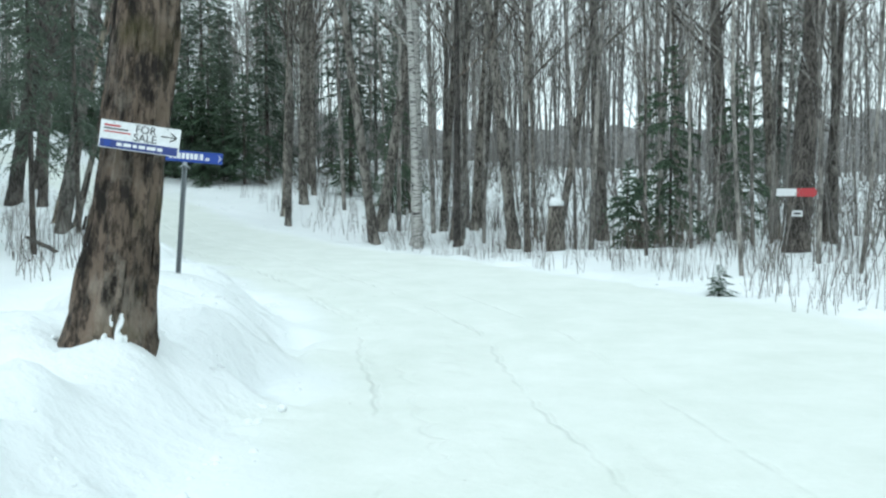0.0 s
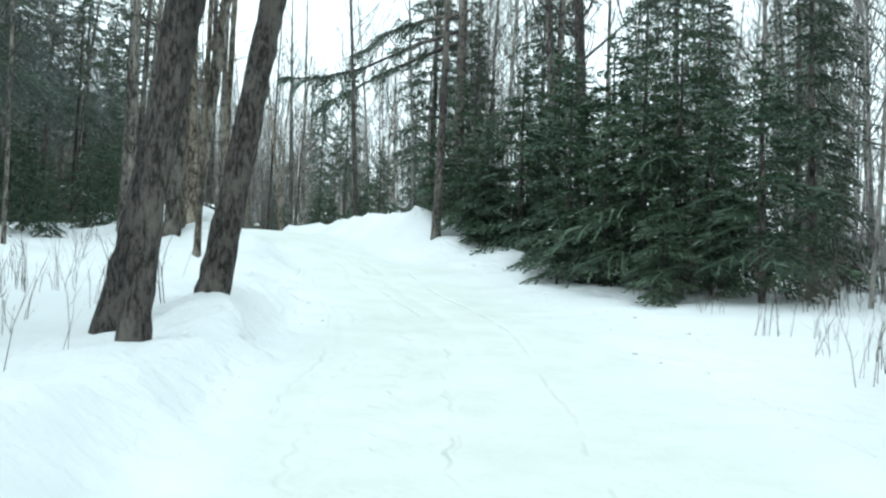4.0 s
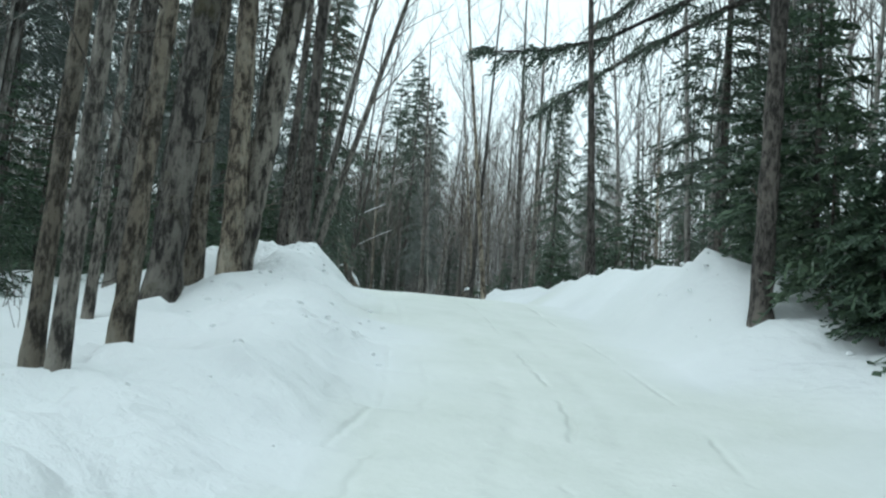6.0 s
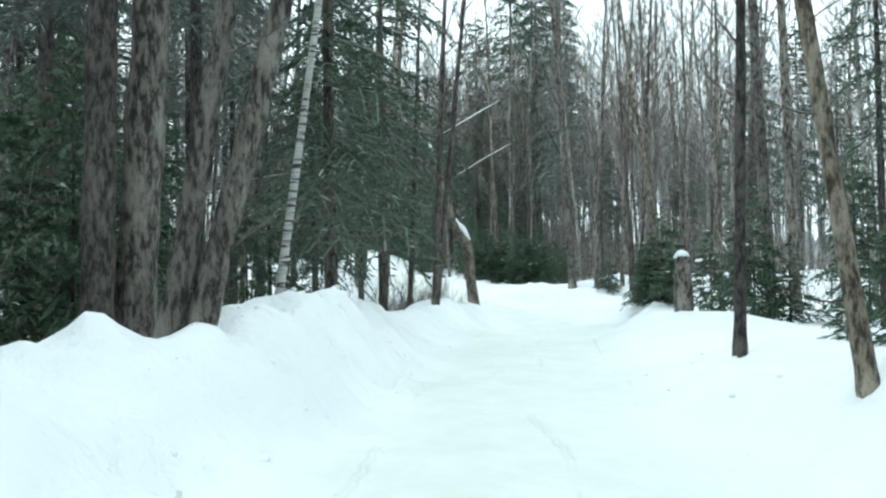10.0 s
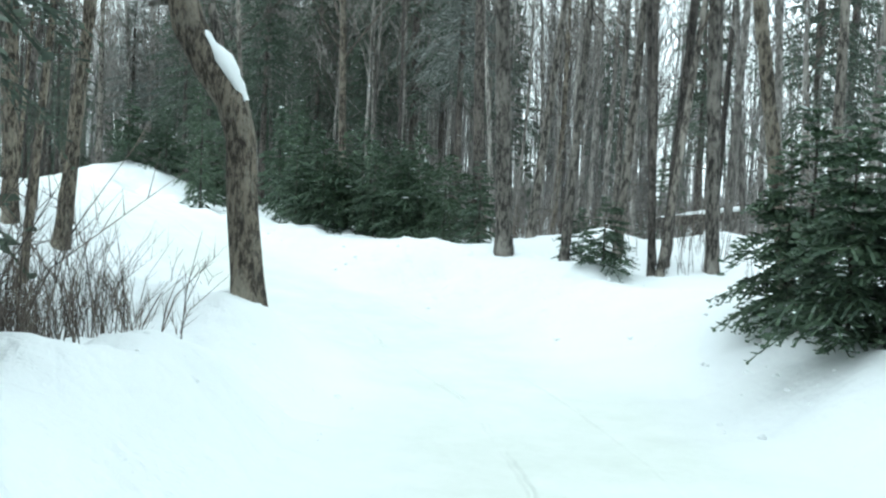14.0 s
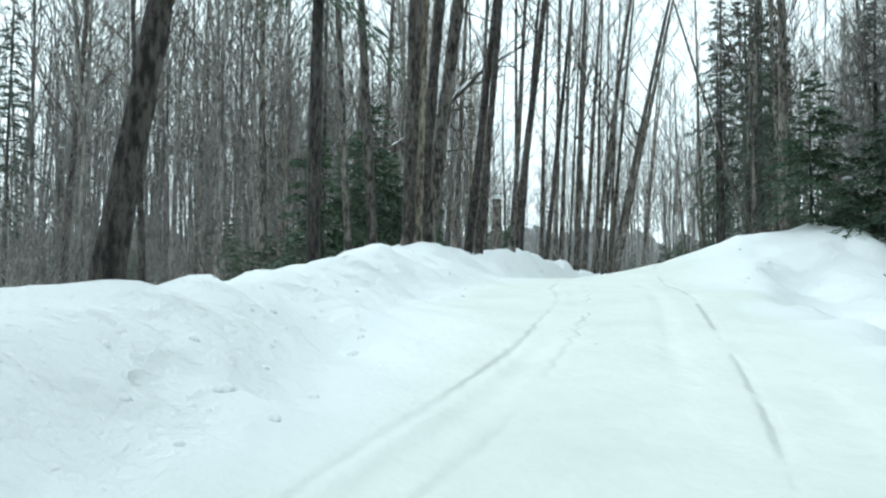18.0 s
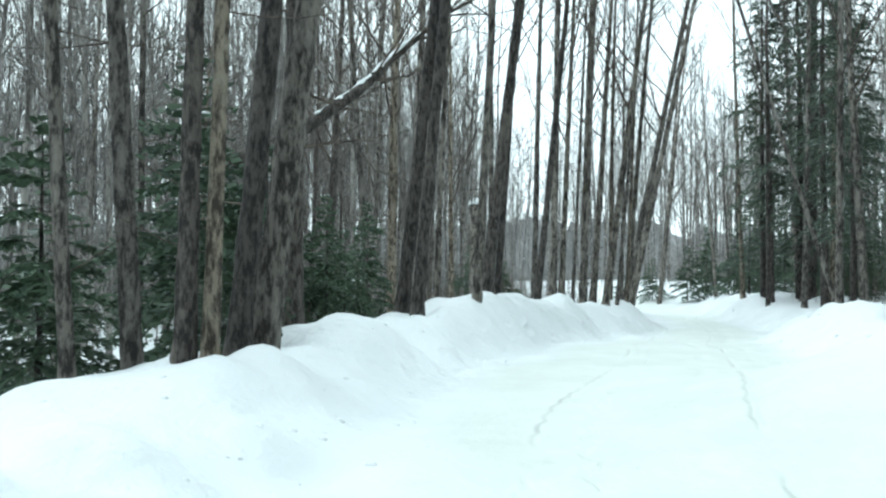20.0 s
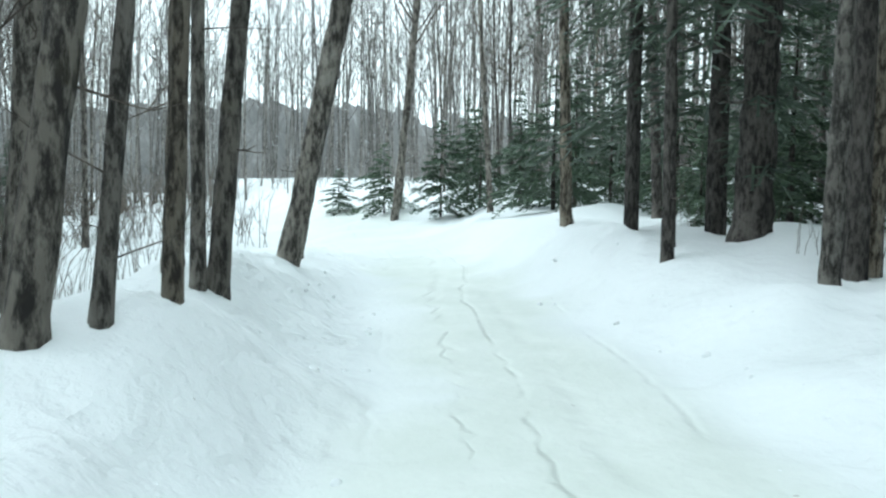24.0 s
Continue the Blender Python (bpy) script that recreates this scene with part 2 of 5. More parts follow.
# ---- the lie of the land ----
ROAD = np.array([
    (0.20, -14.00, 0.05), (0.00, -6.50, 0.08), (-0.04, 0.08, 0.08),
    (0.10, 6.59, -0.25), (-0.74, 13.08, -0.28), (-3.19, 19.39, -0.17),
    (-6.63, 25.44, -0.08), (-10.60, 31.70, 0.34), (-14.28, 37.64, 1.20),
    (-18.03, 41.60, 2.08), (-21.71, 44.95, 3.01), (-25.45, 47.59, 3.88),
    (-30.03, 51.31, 4.44), (-34.65, 54.55, 4.55), (-39.29, 58.18, 4.51),
    (-43.81, 61.82, 4.50), (-47.85, 65.56, 4.42), (-51.49, 69.05, 4.16),
    (-55.40, 72.02, 4.14), (-60.25, 74.18, 4.50), (-64.70, 75.05, 5.02),
    (-68.90, 75.72, 5.83), (-73.53, 76.19, 6.42), (-78.77, 76.85, 6.70),
    (-84.64, 78.04, 6.82), (-90.11, 79.17, 6.80), (-95.74, 80.79, 6.57),
    (-102.20, 82.30, 6.55), (-109.00, 83.30, 6.50), (-116.50, 84.20, 6.50),
    (-125.00, 84.40, 6.50), (-138.00, 83.00, 6.50),
])


def smooth_line(pts, per=12):
    """A dense smooth line through the stations (Catmull-Rom), with each sample's station number."""
    out, num = [], []
    for i in range(len(pts) - 1):
        p0, p1, p2, p3 = pts[max(i - 1, 0)], pts[i], pts[i + 1], pts[min(i + 2, len(pts) - 1)]
        for k in range(per):
            t = k / per
            out.append(0.5 * (2 * p1 + (p2 - p0) * t + (2 * p0 - 5 * p1 + 4 * p2 - p3) * t * t + (3 * p1 - p0 - 3 * p2 + p3) * t ** 3))
            num.append(i + t)
    return np.array(out), np.array(num)


LINE, STATION = smooth_line(ROAD)
STATION = STATION - 2.0
TANGENT = np.gradient(LINE[:, :2], axis=0)
TANGENT /= np.linalg.norm(TANGENT, axis=1)[:, None]


def lattice(n):
    return np.random.RandomState(n).rand(256, 256)


LATTICE = [lattice(k) for k in range(4)]


def value_noise(x, y, size, layer=0):
    """Smooth noise from 0 to 1 with features of about the given size in metres."""
    g = LATTICE[layer]
    u, v = x / size, y / size
    i, j = np.floor(u).astype(int), np.floor(v).astype(int)
    a, b = u - i, v - j
    a, b = a * a * (3 - 2 * a), b * b * (3 - 2 * b)
    i, j, i1, j1 = i % 256, j % 256, (i + 1) % 256, (j + 1) % 256
    return (g[i, j] * (1 - a) + g[i1, j] * a) * (1 - b) + (g[i, j1] * (1 - a) + g[i1, j1] * a) * b


def smoothstep(a, b, x):
    t = np.clip((x - a) / (b - a), 0, 1)
    return t * t * (3 - 2 * t)


# by station: distance of the ploughed edge, height of the bank, level of the wood behind it
EDGE_L = ((-2, 1.72), (1, 1.67), (2, 1.62), (3, 1.54), (4, 1.46), (5, 1.37), (6, 1.27), (7, 1.17), (7.6, 1.05), (8.2, 0.92), (9, 1.09), (10, 1.44), (11, 1.42), (11.6, 1.14), (12.3, 0.90), (13, 0.98), (14, 1.13), (15, 0.84), (15.8, 0.74), (16.5, 0.80), (17.2, 0.99), (18, 1.22), (19, 1.45), (20, 1.56), (21, 1.72), (22, 1.92), (23, 1.63), (24, 1.21), (25, 0.71), (26, 0.79), (27, 0.82), (28, 0.82))
EDGE_R = ((-2, 8.93), (1, 7.87), (2, 6.53), (3, 5.37), (4, 4.52), (5, 3.95), (6, 3.51), (7, 3.22), (7.6, 2.93), (8.2, 2.71), (9, 2.97), (10, 3.24), (11, 2.48), (11.6, 1.99), (12.3, 2.52), (13, 2.92), (14, 3.12), (15, 3.18), (15.8, 3.10), (16.5, 2.79), (17.2, 2.30), (18, 2.13), (19, 2.09), (20, 2.06), (21, 2.00), (22, 2.05), (23, 2.37), (24, 1.80), (25, 2.00), (26, 1.60), (27, 1.20), (28, 1.20))
BANK_L = ((-2, 0.65), (1, 0.67), (2, 0.70), (3, 0.62), (4, 0.56), (5, 0.51), (6, 0.47), (7, 0.41), (7.6, 0.35), (8.2, 0.29), (9, 0.62), (10, 0.77), (11, 0.78), (11.6, 1.35), (12.3, 1.28), (13, 0.92), (14, 0.58), (15, 0.59), (15.8, 0.57), (16.5, 0.52), (17.2, 0.41), (18, 0.29), (19, 0.30), (20, 0.45), (21, 0.71), (22, 0.70), (23, 0.83), (24, 0.80), (25, 0.77), (26, 0.50), (27, -0.17), (28, -0.83))
BANK_R = ((-2, 0.03), (1, 0.01), (2, -0.04), (3, -0.12), (4, -0.45), (5, -0.45), (6, -0.10), (7, 0.30), (7.6, 0.70), (8.2, 1.22), (9, 1.30), (10, 0.68), (11, 0.77), (11.6, 0.72), (12.3, 0.51), (13, 0.37), (14, 0.41), (15, 0.55), (15.8, 0.74), (16.5, 0.95), (17.2, 1.02), (18, 0.33), (19, -0.34), (20, -0.60), (21, -0.30), (22, 0.30), (23, 0.90), (24, 0.80), (25, 0.80), (26, 0.90), (27, 0.90), (28, 0.60))
WOOD_L = ((-2, 0.50), (1, 0.50), (2, 0.50), (3, 0.40), (4, 0.30), (5, 0.10), (6, 0.00), (7, -0.10), (7.6, -0.20), (8.2, -0.30), (9, -0.30), (10, -0.20), (11, 0.00), (11.6, 0.00), (12.3, 0.05), (13, 0.00), (14, -0.10), (15, -0.15), (15.8, -0.15), (16.5, -0.15), (17.2, -0.20), (18, -0.30), (19, -0.30), (20, -0.40), (21, -0.30), (22, -0.20), (23, -0.15), (24, -0.15), (25, -0.20), (26, -0.20), (27, -0.10), (28, 0.00))
WOOD_R = ((-2, 0.00), (1, 0.00), (2, 0.00), (3, 0.00), (4, -0.45), (5, -0.35), (6, 0.20), (7, 0.28), (7.6, 0.30), (8.2, 0.30), (9, 0.35), (10, 0.40), (11, 0.40), (11.6, 0.45), (12.3, 0.50), (13, 0.55), (14, 0.55), (15, 0.55), (15.8, 0.50), (16.5, 0.55), (17.2, 1.30), (18, 0.40), (19, -0.10), (20, -0.40), (21, -0.30), (22, 0.00), (23, 0.30), (24, 0.50), (25, 0.70), (26, 0.80), (27, 0.90), (28, 0.90))
DROP_L = ((-2, 0.00), (2, -0.60), (7, -1.20), (9, 0.00), (13, 0.40), (15, 0.20), (18, 0.40), (20, 0.50), (28, 0.40))
DROP_R = ((-2, 0.00), (17, 0.00), (20, 0.50), (23, 0.20), (25, -0.60), (28, -0.80))
# mounds of pushed-up snow: x, y, height, spread
MOUNDS = ((-67.6, 78.5, 0.19, 1.3), (-68.6, 72.6, 0.57, 1.2), (-80.9, 81.1, 1.12, 1.8), (-80.2, 74.3, 0.11, 1.2), (-100.2, 79.8, -0.40, 0.9), (-38.2, 62.1, 0.13, 1), (-51.7, 66, 0.42, 1.2), (-54.7, 66.9, 0.39, 1.3), (-42.3, 65.5, 0.62, 1.1), (-37.4, 52.9, 0.32, 0.42), (-49.3, 64.3, 0.2, 1.2), (-47.2, 62.5, 0.15, 1.3), (-44.6, 59.5, 0.35, 1.2), (-57, 71.8, 0.42, 0.7))


def station(x, y):
    """Road height, station and signed distance (right is positive) from the wheel line, for arrays of places."""
    x, y = np.atleast_1d(x).astype(float), np.atleast_1d(y).astype(float)
    zr, st, d = np.empty_like(x), np.empty_like(x), np.empty_like(x)
    for a in range(0, len(x), 20000):
        b = slice(a, a + 20000)
        dx, dy = x[b, None] - LINE[None, :, 0], y[b, None] - LINE[None, :, 1]
        q = dx * dx + dy * dy
        k = q.argmin(1)
        w = (q + 0.3) ** -3.0
        w /= w.sum(1)[:, None]
        zr[b], st[b] = w @ LINE[:, 2], w @ STATION
        r = np.arange(len(k))
        side = TANGENT[k, 1] * dx[r, k] - TANGENT[k, 0] * dy[r, k]
        d[b] = np.where(side >= 0, 1, -1) * np.sqrt(q[r, k])
    return zr, st, d


def ground_height(x, y, detail=True):
    x, y = np.atleast_1d(x).astype(float), np.atleast_1d(y).astype(float)
    zr, st, d = station(x, y)
    tab = lambda rows: np.interp(st, [r[0] for r in rows], [r[1] for r in rows])  # noqa: E731
    wob = (value_noise(x, y, 2.6, 0) - 0.5) * 0.7
    xl, xr = -d - tab(EDGE_L) + wob, d - tab(EDGE_R) + wob
    hl, hr, gl, gr = tab(BANK_L), tab(BANK_R), tab(WOOD_L), tab(WOOD_R)
    lump = value_noise(x, y, 1.3, 1) - 0.35
    left = hl * (0.85 + 0.5 * lump) * smoothstep(0, 1.15, xl) + (gl - hl) * smoothstep(1.1, 5.0, xl)
    right = hr * (0.85 + 0.5 * lump) * smoothstep(0, 1.3, xr) + (gr - hr) * smoothstep(1.2, 5.5, xr)
    z = zr + np.where(d < 0, left, right)
    off = smoothstep(0.0, 1.0, np.where(d < 0, xl, xr))
    z += off * ((value_noise(x, y, 4.5, 2) - 0.5) * 0.35 + (value_noise(x, y, 22.0, 3) - 0.5) * 1.1 * smoothstep(4, 25, np.abs(d)))
    z -= tab(DROP_L) * smoothstep(4.0, 14.0, -d) + tab(DROP_R) * smoothstep(6.0, 16.0, d)
    z += smoothstep(30, 160, np.abs(d)) * 3.0 * (value_noise(x, y, 60.0, 1) - 0.3)
    for mx, my, h, s in MOUNDS:
        z += h * np.exp(-((x - mx) ** 2 + (y - my) ** 2) / (2 * s * s))
    if detail:
        band = smoothstep(-0.5, 0.4, np.where(d < 0, xl, xr)) * (1 - smoothstep(1.8, 4.0, np.where(d < 0, xl, xr)))
        z += band * (value_noise(x, y, 0.45, 2) - 0.5) * 0.2 + off * (value_noise(x, y, 0.6, 3) - 0.5) * 0.05
        trodden = np.where((st < 3.6) | ((st > 6.3) & (st < 12.6)), 1.0, 0.45) * np.where(d < 0, 1.0, 0.5)
        trodden *= smoothstep(0.12, 0.35, value_noise(x, y, 2.1, 1)) * smoothstep(-0.6, 0.1, np.where(d < 0, xl, xr)) * (1 - smoothstep(2.2, 3.6, np.where(d < 0, xl, xr)))
        z -= trodden * (0.15 * smoothstep(0.58, 0.78, value_noise(x, y, 0.38, 0)) - 0.05 * smoothstep(0.55, 0.8, value_noise(x + 7.3, y, 0.5, 1)))
        for wheel in (-0.55, 1.0):
            sway = (value_noise(x, y, 9.0, 2) - 0.5) * 0.25
            z -= 0.022 * np.exp(-(((d - wheel - sway) / 0.11) ** 2)) * (1 - off)
        z += (1 - off) * (value_noise(x, y, 1.7, 0) - 0.5) * 0.03
    return z


def gz(x, y):
    return float(ground_height(x, y, False)[0])


# ---- ground: one sheet to the horizon ----
def axis_steps(lo, hi, step, far):
    mid = list(np.arange(lo, hi + step / 2, step))
    out, s, a = [], step, mid[-1]
    while a < far:
        s *= 1.18
        a += s
        out.append(a)
    pre, s, a = [], step, mid[0]
    while a > -far:
        s *= 1.18
        a -= s
        pre.append(a)
    return np.array(pre[::-1] + mid + out)


def build_ground():
    ax = math.atan2(82.0, -98.0)
    c, s = math.cos(ax), math.sin(ax)
    us, vs = axis_steps(-4, 132, 0.15, 1500), axis_steps(-18, 14, 0.15, 1500)
    U, V = np.meshgrid(us, vs, indexing="ij")
    X, Y = (c * U - s * V).ravel(), (s * U + c * V).ravel()
    Z = ground_height(X, Y)
    _, _, d = station(X, Y)
    far = np.hypot(X + 45, Y - 45)
    Z = Z * (1 - smoothstep(180, 500, far)) + 6.0 * smoothstep(180, 500, far)
    nu, nv = len(us), len(vs)
    i, j = np.meshgrid(np.arange(nu - 1), np.arange(nv - 1), indexing="ij")
    o = (i * nv + j).ravel()
    quads = np.stack([o, o + nv, o + nv + 1, o + 1], 1)
    me = bpy.data.meshes.new("ground")
    me.from_pydata(np.stack([X, Y, Z], 1).tolist(), [], quads.tolist())
    me.polygons.foreach_set("use_smooth", [True] * len(me.polygons))
    _, st, _ = station(X, Y)
    tab = lambda rows: np.interp(st, [r[0] for r in rows], [r[1] for r in rows])  # noqa: E731
    soft = (value_noise(X, Y, 1.5, 1) - 0.5) * 0.9
    packed = smoothstep(-0.2, 0.7, tab(EDGE_L) + d + soft) * smoothstep(-0.2, 0.7, tab(EDGE_R) - d + soft)
    at = me.attributes.new("packed", "FLOAT", "POINT")
    at.data.foreach_set("value", packed.astype(np.float32))
    xl, xr = -d - tab(EDGE_L) + soft * 0.4, d - tab(EDGE_R) + soft * 0.4
    edge = np.where(d < 0, xl, xr)
    bank = smoothstep(-0.3, 0.5, edge) * (1 - 0.8 * smoothstep(1.6, 4.5, edge)) * np.where(d < 0, 1.0, 0.6) * (0.4 + 0.9 * value_noise(X, Y, 3.0, 3))
    for name, values in (("across", d), ("bank", bank)):
        at = me.attributes.new(name, "FLOAT", "POINT")
        at.data.foreach_set("value", values.astype(np.float32))
    me.materials.append(SNOW_GROUND)
    me.update()
    tagged(new("ground", me), "snow-covered forest floor with a ploughed packed-snow lane", "ground", kind="structure")


build_ground()


# ---- trees ----
def branch(vs, fs, rng, base, way, length, r, depth, snow=None):
    """A crooked limb with side twigs."""
    pts, p, d = [base], base.copy(), way.normalized()
    n = (2, 4, 5)[min(depth, 2)]
    for k in range(n):
        d = (d + Vector((rng.uniform(-1, 1), rng.uniform(-1, 1), rng.uniform(-0.5, 1.1))) * 0.2).normalized()
        p = p + d * (length / n)
        pts.append(p.copy())
    tube(vs, fs, pts, [r * (1 - 0.8 * k / n) for k in range(n + 1)], 4 if r > 0.03 else 3, cap=False)
    if depth:
        for k in range(rng.randint(2, 4) + (2 if depth > 1 else 0)):
            f = rng.uniform(0.25, 1.0)
            i = min(int(f * n), n - 1)
            q = pts[i].lerp(pts[i + 1], f * n - i)
            side = Vector((rng.uniform(-1, 1), rng.uniform(-1, 1), rng.uniform(-0.2, 0.8)))
            branch(vs, fs, rng, q, (pts[i + 1] - pts[i]).normalized() * 0.7 + side * 0.7, length * rng.uniform(0.3, 0.55), r * 0.45, depth - 1)


def trunk_points(rng, height, lean, crook, n=12):
    pts, off = [], Vector((0, 0, 0))
    ph = rng.uniform(0, 6.28)
    for k in range(n + 1):
        f = k / n
        z = -0.4 + f * (height + 0.4)
        w = crook * math.sin(2.2 * math.pi * f + ph) * f
        pts.append(Vector((lean[0] * z + w * math.cos(ph), lean[1] * z + w * math.sin(ph), z)))
    return pts


def make_bare_tree(seed, height, dia, lean=(0, 0), crook=0.12, limbs=26, low=0.4, mat=None, label="", stubs=0, sides=10, deep=2, category="tree",
                   fork=0):
    """A leafless tree: an empty at its foot with trunk, limbs and dead stubs."""
    rng = random.Random(seed)
    tree = new("bare_tree")
    tree.empty_display_size = 0.3
    n = 14
    pts = trunk_points(rng, height, lean, crook, n)
    vs, fs = [], []
    radii = [dia / 2 * (1 - 0.78 * max(p.z, 0) / height) for p in pts]
    stem, girth = [], []
    rings = [-0.4, -0.1, 0.06, 0.2, 0.42, 0.75, 1.2, 1.7, 2.3, 3.0, 3.8, 4.8, 6.0, 7.5, 9.0, 11.0, 13.0, 15.0, 17.0, 19.0]
    if dia > 0.16 and sides > 7:
        rings = [-0.4, -0.1, 0.06] + [0.2 + 0.21 * k for k in range(26)] + [6.4, 7.5, 9.0, 11.0, 13.0, 15.0, 17.0, 19.0]
    for z in rings:
        if z < height:
            f = (z + 0.4) / (height + 0.4) * n
            i = min(int(f), n - 1)
            stem.append(pts[i].lerp(pts[i + 1], f - i))
            swell = 1 + 0.24 * math.exp(-max(z, 0) / 0.25) + rng.uniform(-0.05, 0.06)
            girth.append(dia / 2 * swell * (1 - 0.78 * max(z, 0) / height))
    tube(vs, fs, stem + [pts[-1]], girth + [radii[-1]], sides, rough=0.1 if dia > 0.16 else 0.07, rng=rng)
    m = mat or BARK_GREY
    mesh_object("trunk", vs, fs, m, tree)
    vs, fs = [], []
    for k in range(limbs):
        f = low + (1 - low) * (k + rng.random()) / limbs
        i = min(int(f * n), n - 1)
        q = pts[i].lerp(pts[i + 1], f * n - i)
        a = rng.uniform(0, 6.283)
        up = rng.uniform(0.7, 2.0) + (0.6 if fork and k < fork else 0)
        length = height * rng.uniform(0.12, 0.24) * (1.25 - 0.8 * (f - low) / (1 - low)) * (1.5 if fork and k < fork else 1)
        branch(vs, fs, rng, q, Vector((math.cos(a), math.sin(a), up)), length, radii[i] * (0.62 if fork and k < fork else 0.34), deep)
    for k in range(stubs):
        f = rng.uniform(0.06, 0.45)
        i = int(f * n)
        q = pts[i].lerp(pts[i + 1], f * n - i)
        a = rng.uniform(0, 6.283)
        w = Vector((math.cos(a), math.sin(a), rng.uniform(-0.3, 0.5)))
        branch(vs, fs, rng, q, w, rng.uniform(0.3, 1.4), max(radii[i] * 0.14, 0.008), 1)
    if vs:
        mesh_object("crown", vs, fs, m if dia > 0.3 else TWIG, tree)
    return tagged(tree, label or "leafless grey hardwood tree standing in the snow", category, "woodland trees")


def needle_spray(vs, fs, rng, base, way, length, width, droop, density=1.0):
    """A drooping feathery spray: a thin twig with needled side shoots that taper to its tip."""
    side = way.cross(Vector((0, 0, 1))).normalized()
    n = max(3, int(length * 12 * density))
    prev = base
    for k in range(1, n + 1):
        f = k / n
        p = base + way * (length * f) + Vector((0, 0, -droop * length * f * f))
        w = (width * (1.05 - 0.9 * f) + 0.03) * rng.uniform(0.45, 1.2)
        t = 0.016 + 0.02 * rng.random()
        for s in (-1, 1):
            tip = p + side * (s * w) + way * (w * rng.uniform(0.3, 0.9)) + Vector((0, 0, rng.uniform(-0.75, 0.2) * w))
            o = len(vs)
            mid = p.lerp(tip, 0.45)
            vs.extend([p, mid + way * t + Vector((0, 0, t * 0.6)), tip, mid - way * t - Vector((0, 0, t * 0.9))])
            fs.append((o, o + 1, o + 2, o + 3))
        o = len(vs)
        vs.extend([prev + side * 0.014, p + side * 0.014, p - side * 0.014 - Vector((0, 0, 0.02)), prev - side * 0.014])
        fs.append((o, o + 1, o + 2, o + 3))
        prev = p


def snow_lump(vs, fs, rng, at, r, flat=0.45):
    """A rounded pad of snow."""
    rings, sides = 3, 7
    o = len(vs)
    for i in range(rings + 1):
        f = i / rings
        for k in range(sides):
            a = 6.283 * k / sides
            q = r * math.cos(f * 1.45) * rng.uniform(0.85, 1.12)
            vs.append(at + Vector((math.cos(a) * q, math.sin(a) * q, r * flat * math.sin(f * 1.5))))
    for i in range(rings):
        for k in range(sides):
            j = (k + 1) % sides
            fs.append((o + i * sides + k, o + i * sides + j, o + (i + 1) * sides + j, o + (i + 1) * sides + k))
    fs.append(tuple(o + rings * sides + k for k in range(sides)))
    fs.append(tuple(o + sides - 1 - k for k in range(sides)))


def make_fir(seed, height, spread, clear=0.05, dia=None, mat=None, label="", snow=0, density=1.0, droop=0.35, gap=0.3, lean=(0, 0), thin=0.1):
    """A conifer: trunk, crown of needled sprays in whorls, pads of snow."""
    rng = random.Random(seed)
    tree = new("fir_tree")
    tree.empty_display_size = 0.3
    dia = dia or 0.02 * height + 0.02
    n = 10
    pts = trunk_points(rng, height, lean, 0.03 * height / 6, n)
    vs, fs = [], []
    tube(vs, fs, pts, [dia / 2 * (1 - 0.92 * max(p.z, 0) / height) for p in pts], 7, rough=0.06, rng=rng)
    mesh_object("trunk", vs, fs, BARK_DARK, tree)
    vs, fs, pads = [], [], []
    z = height * clear + 0.1
    a = rng.uniform(0, 6.28)
    gust = rng.uniform(0, 6.28)
    while z < height * 0.985:
        f = (z - height * clear) / (height * (1 - clear))
        a += 2.4 + rng.uniform(-0.5, 0.5)
        z += gap * 0.2 * (0.6 + 0.8 * rng.random()) * (1.1 - 0.4 * f)
        if rng.random() < thin:
            continue
        i = min(int((z + 0.4) / (height + 0.4) * n), n - 1)
        axis = pts[i].lerp(pts[i + 1], min(1, max(0, (z - pts[i].z) / (pts[i + 1].z - pts[i].z))))
        ragged = 1 + 0.22 * math.sin(a + gust) + 0.18 * math.sin(3 * z + a)
        L = (spread * (1 - f) ** 0.75 * (0.7 + 0.3 * min(1, f * 8)) + 0.1) * rng.uniform(0.45, 1.15) * ragged
        way = Vector((math.cos(a), math.sin(a), 0.42 - 0.6 * (1 - f) + rng.uniform(-0.15, 0.15))).normalized()
        needle_spray(vs, fs, rng, axis, way, L, 0.22 * L + 0.06, droop * rng.uniform(0.3, 1.5), density)
        if L > 0.45:
            for g, share in ((0.3, 0.5), (0.5, 0.42), (0.7, 0.3)):
                for sgn in (-1, 1):
                    q = axis + way * (L * g) + Vector((0, 0, -droop * L * g * g))
                    w2 = (way + way.cross(Vector((0, 0, 1))) * (rng.uniform(0.6, 1.1) * sgn) + Vector((0, 0, rng.uniform(-0.3, 0.1)))).normalized()
                    needle_spray(vs, fs, rng, q, w2, L * share, 0.1 * L + 0.05, droop * 1.2, density)
        if snow and rng.random() < snow * 0.5 * (1 - 0.6 * f):
            q = axis + way * (L * rng.uniform(0.4, 0.85))
            pads.append((q + Vector((0, 0, -droop * L * 0.25)), rng.uniform(0.03, 0.09)))
    mesh_object("crown", vs, fs, mat or NEEDLES, tree, smooth=False)
    if pads:
        vs, fs = [], []
        for q, r in pads:
            snow_lump(vs, fs, rng, q, r)
        mesh_object("snow_dusting", vs, fs, SNOW, tree, "clumps of snow on the boughs")["kind"] = "stuff"
    return tagged(tree, label or "dark green young fir with drooping boughs in the snow", "fir", "evergreens")


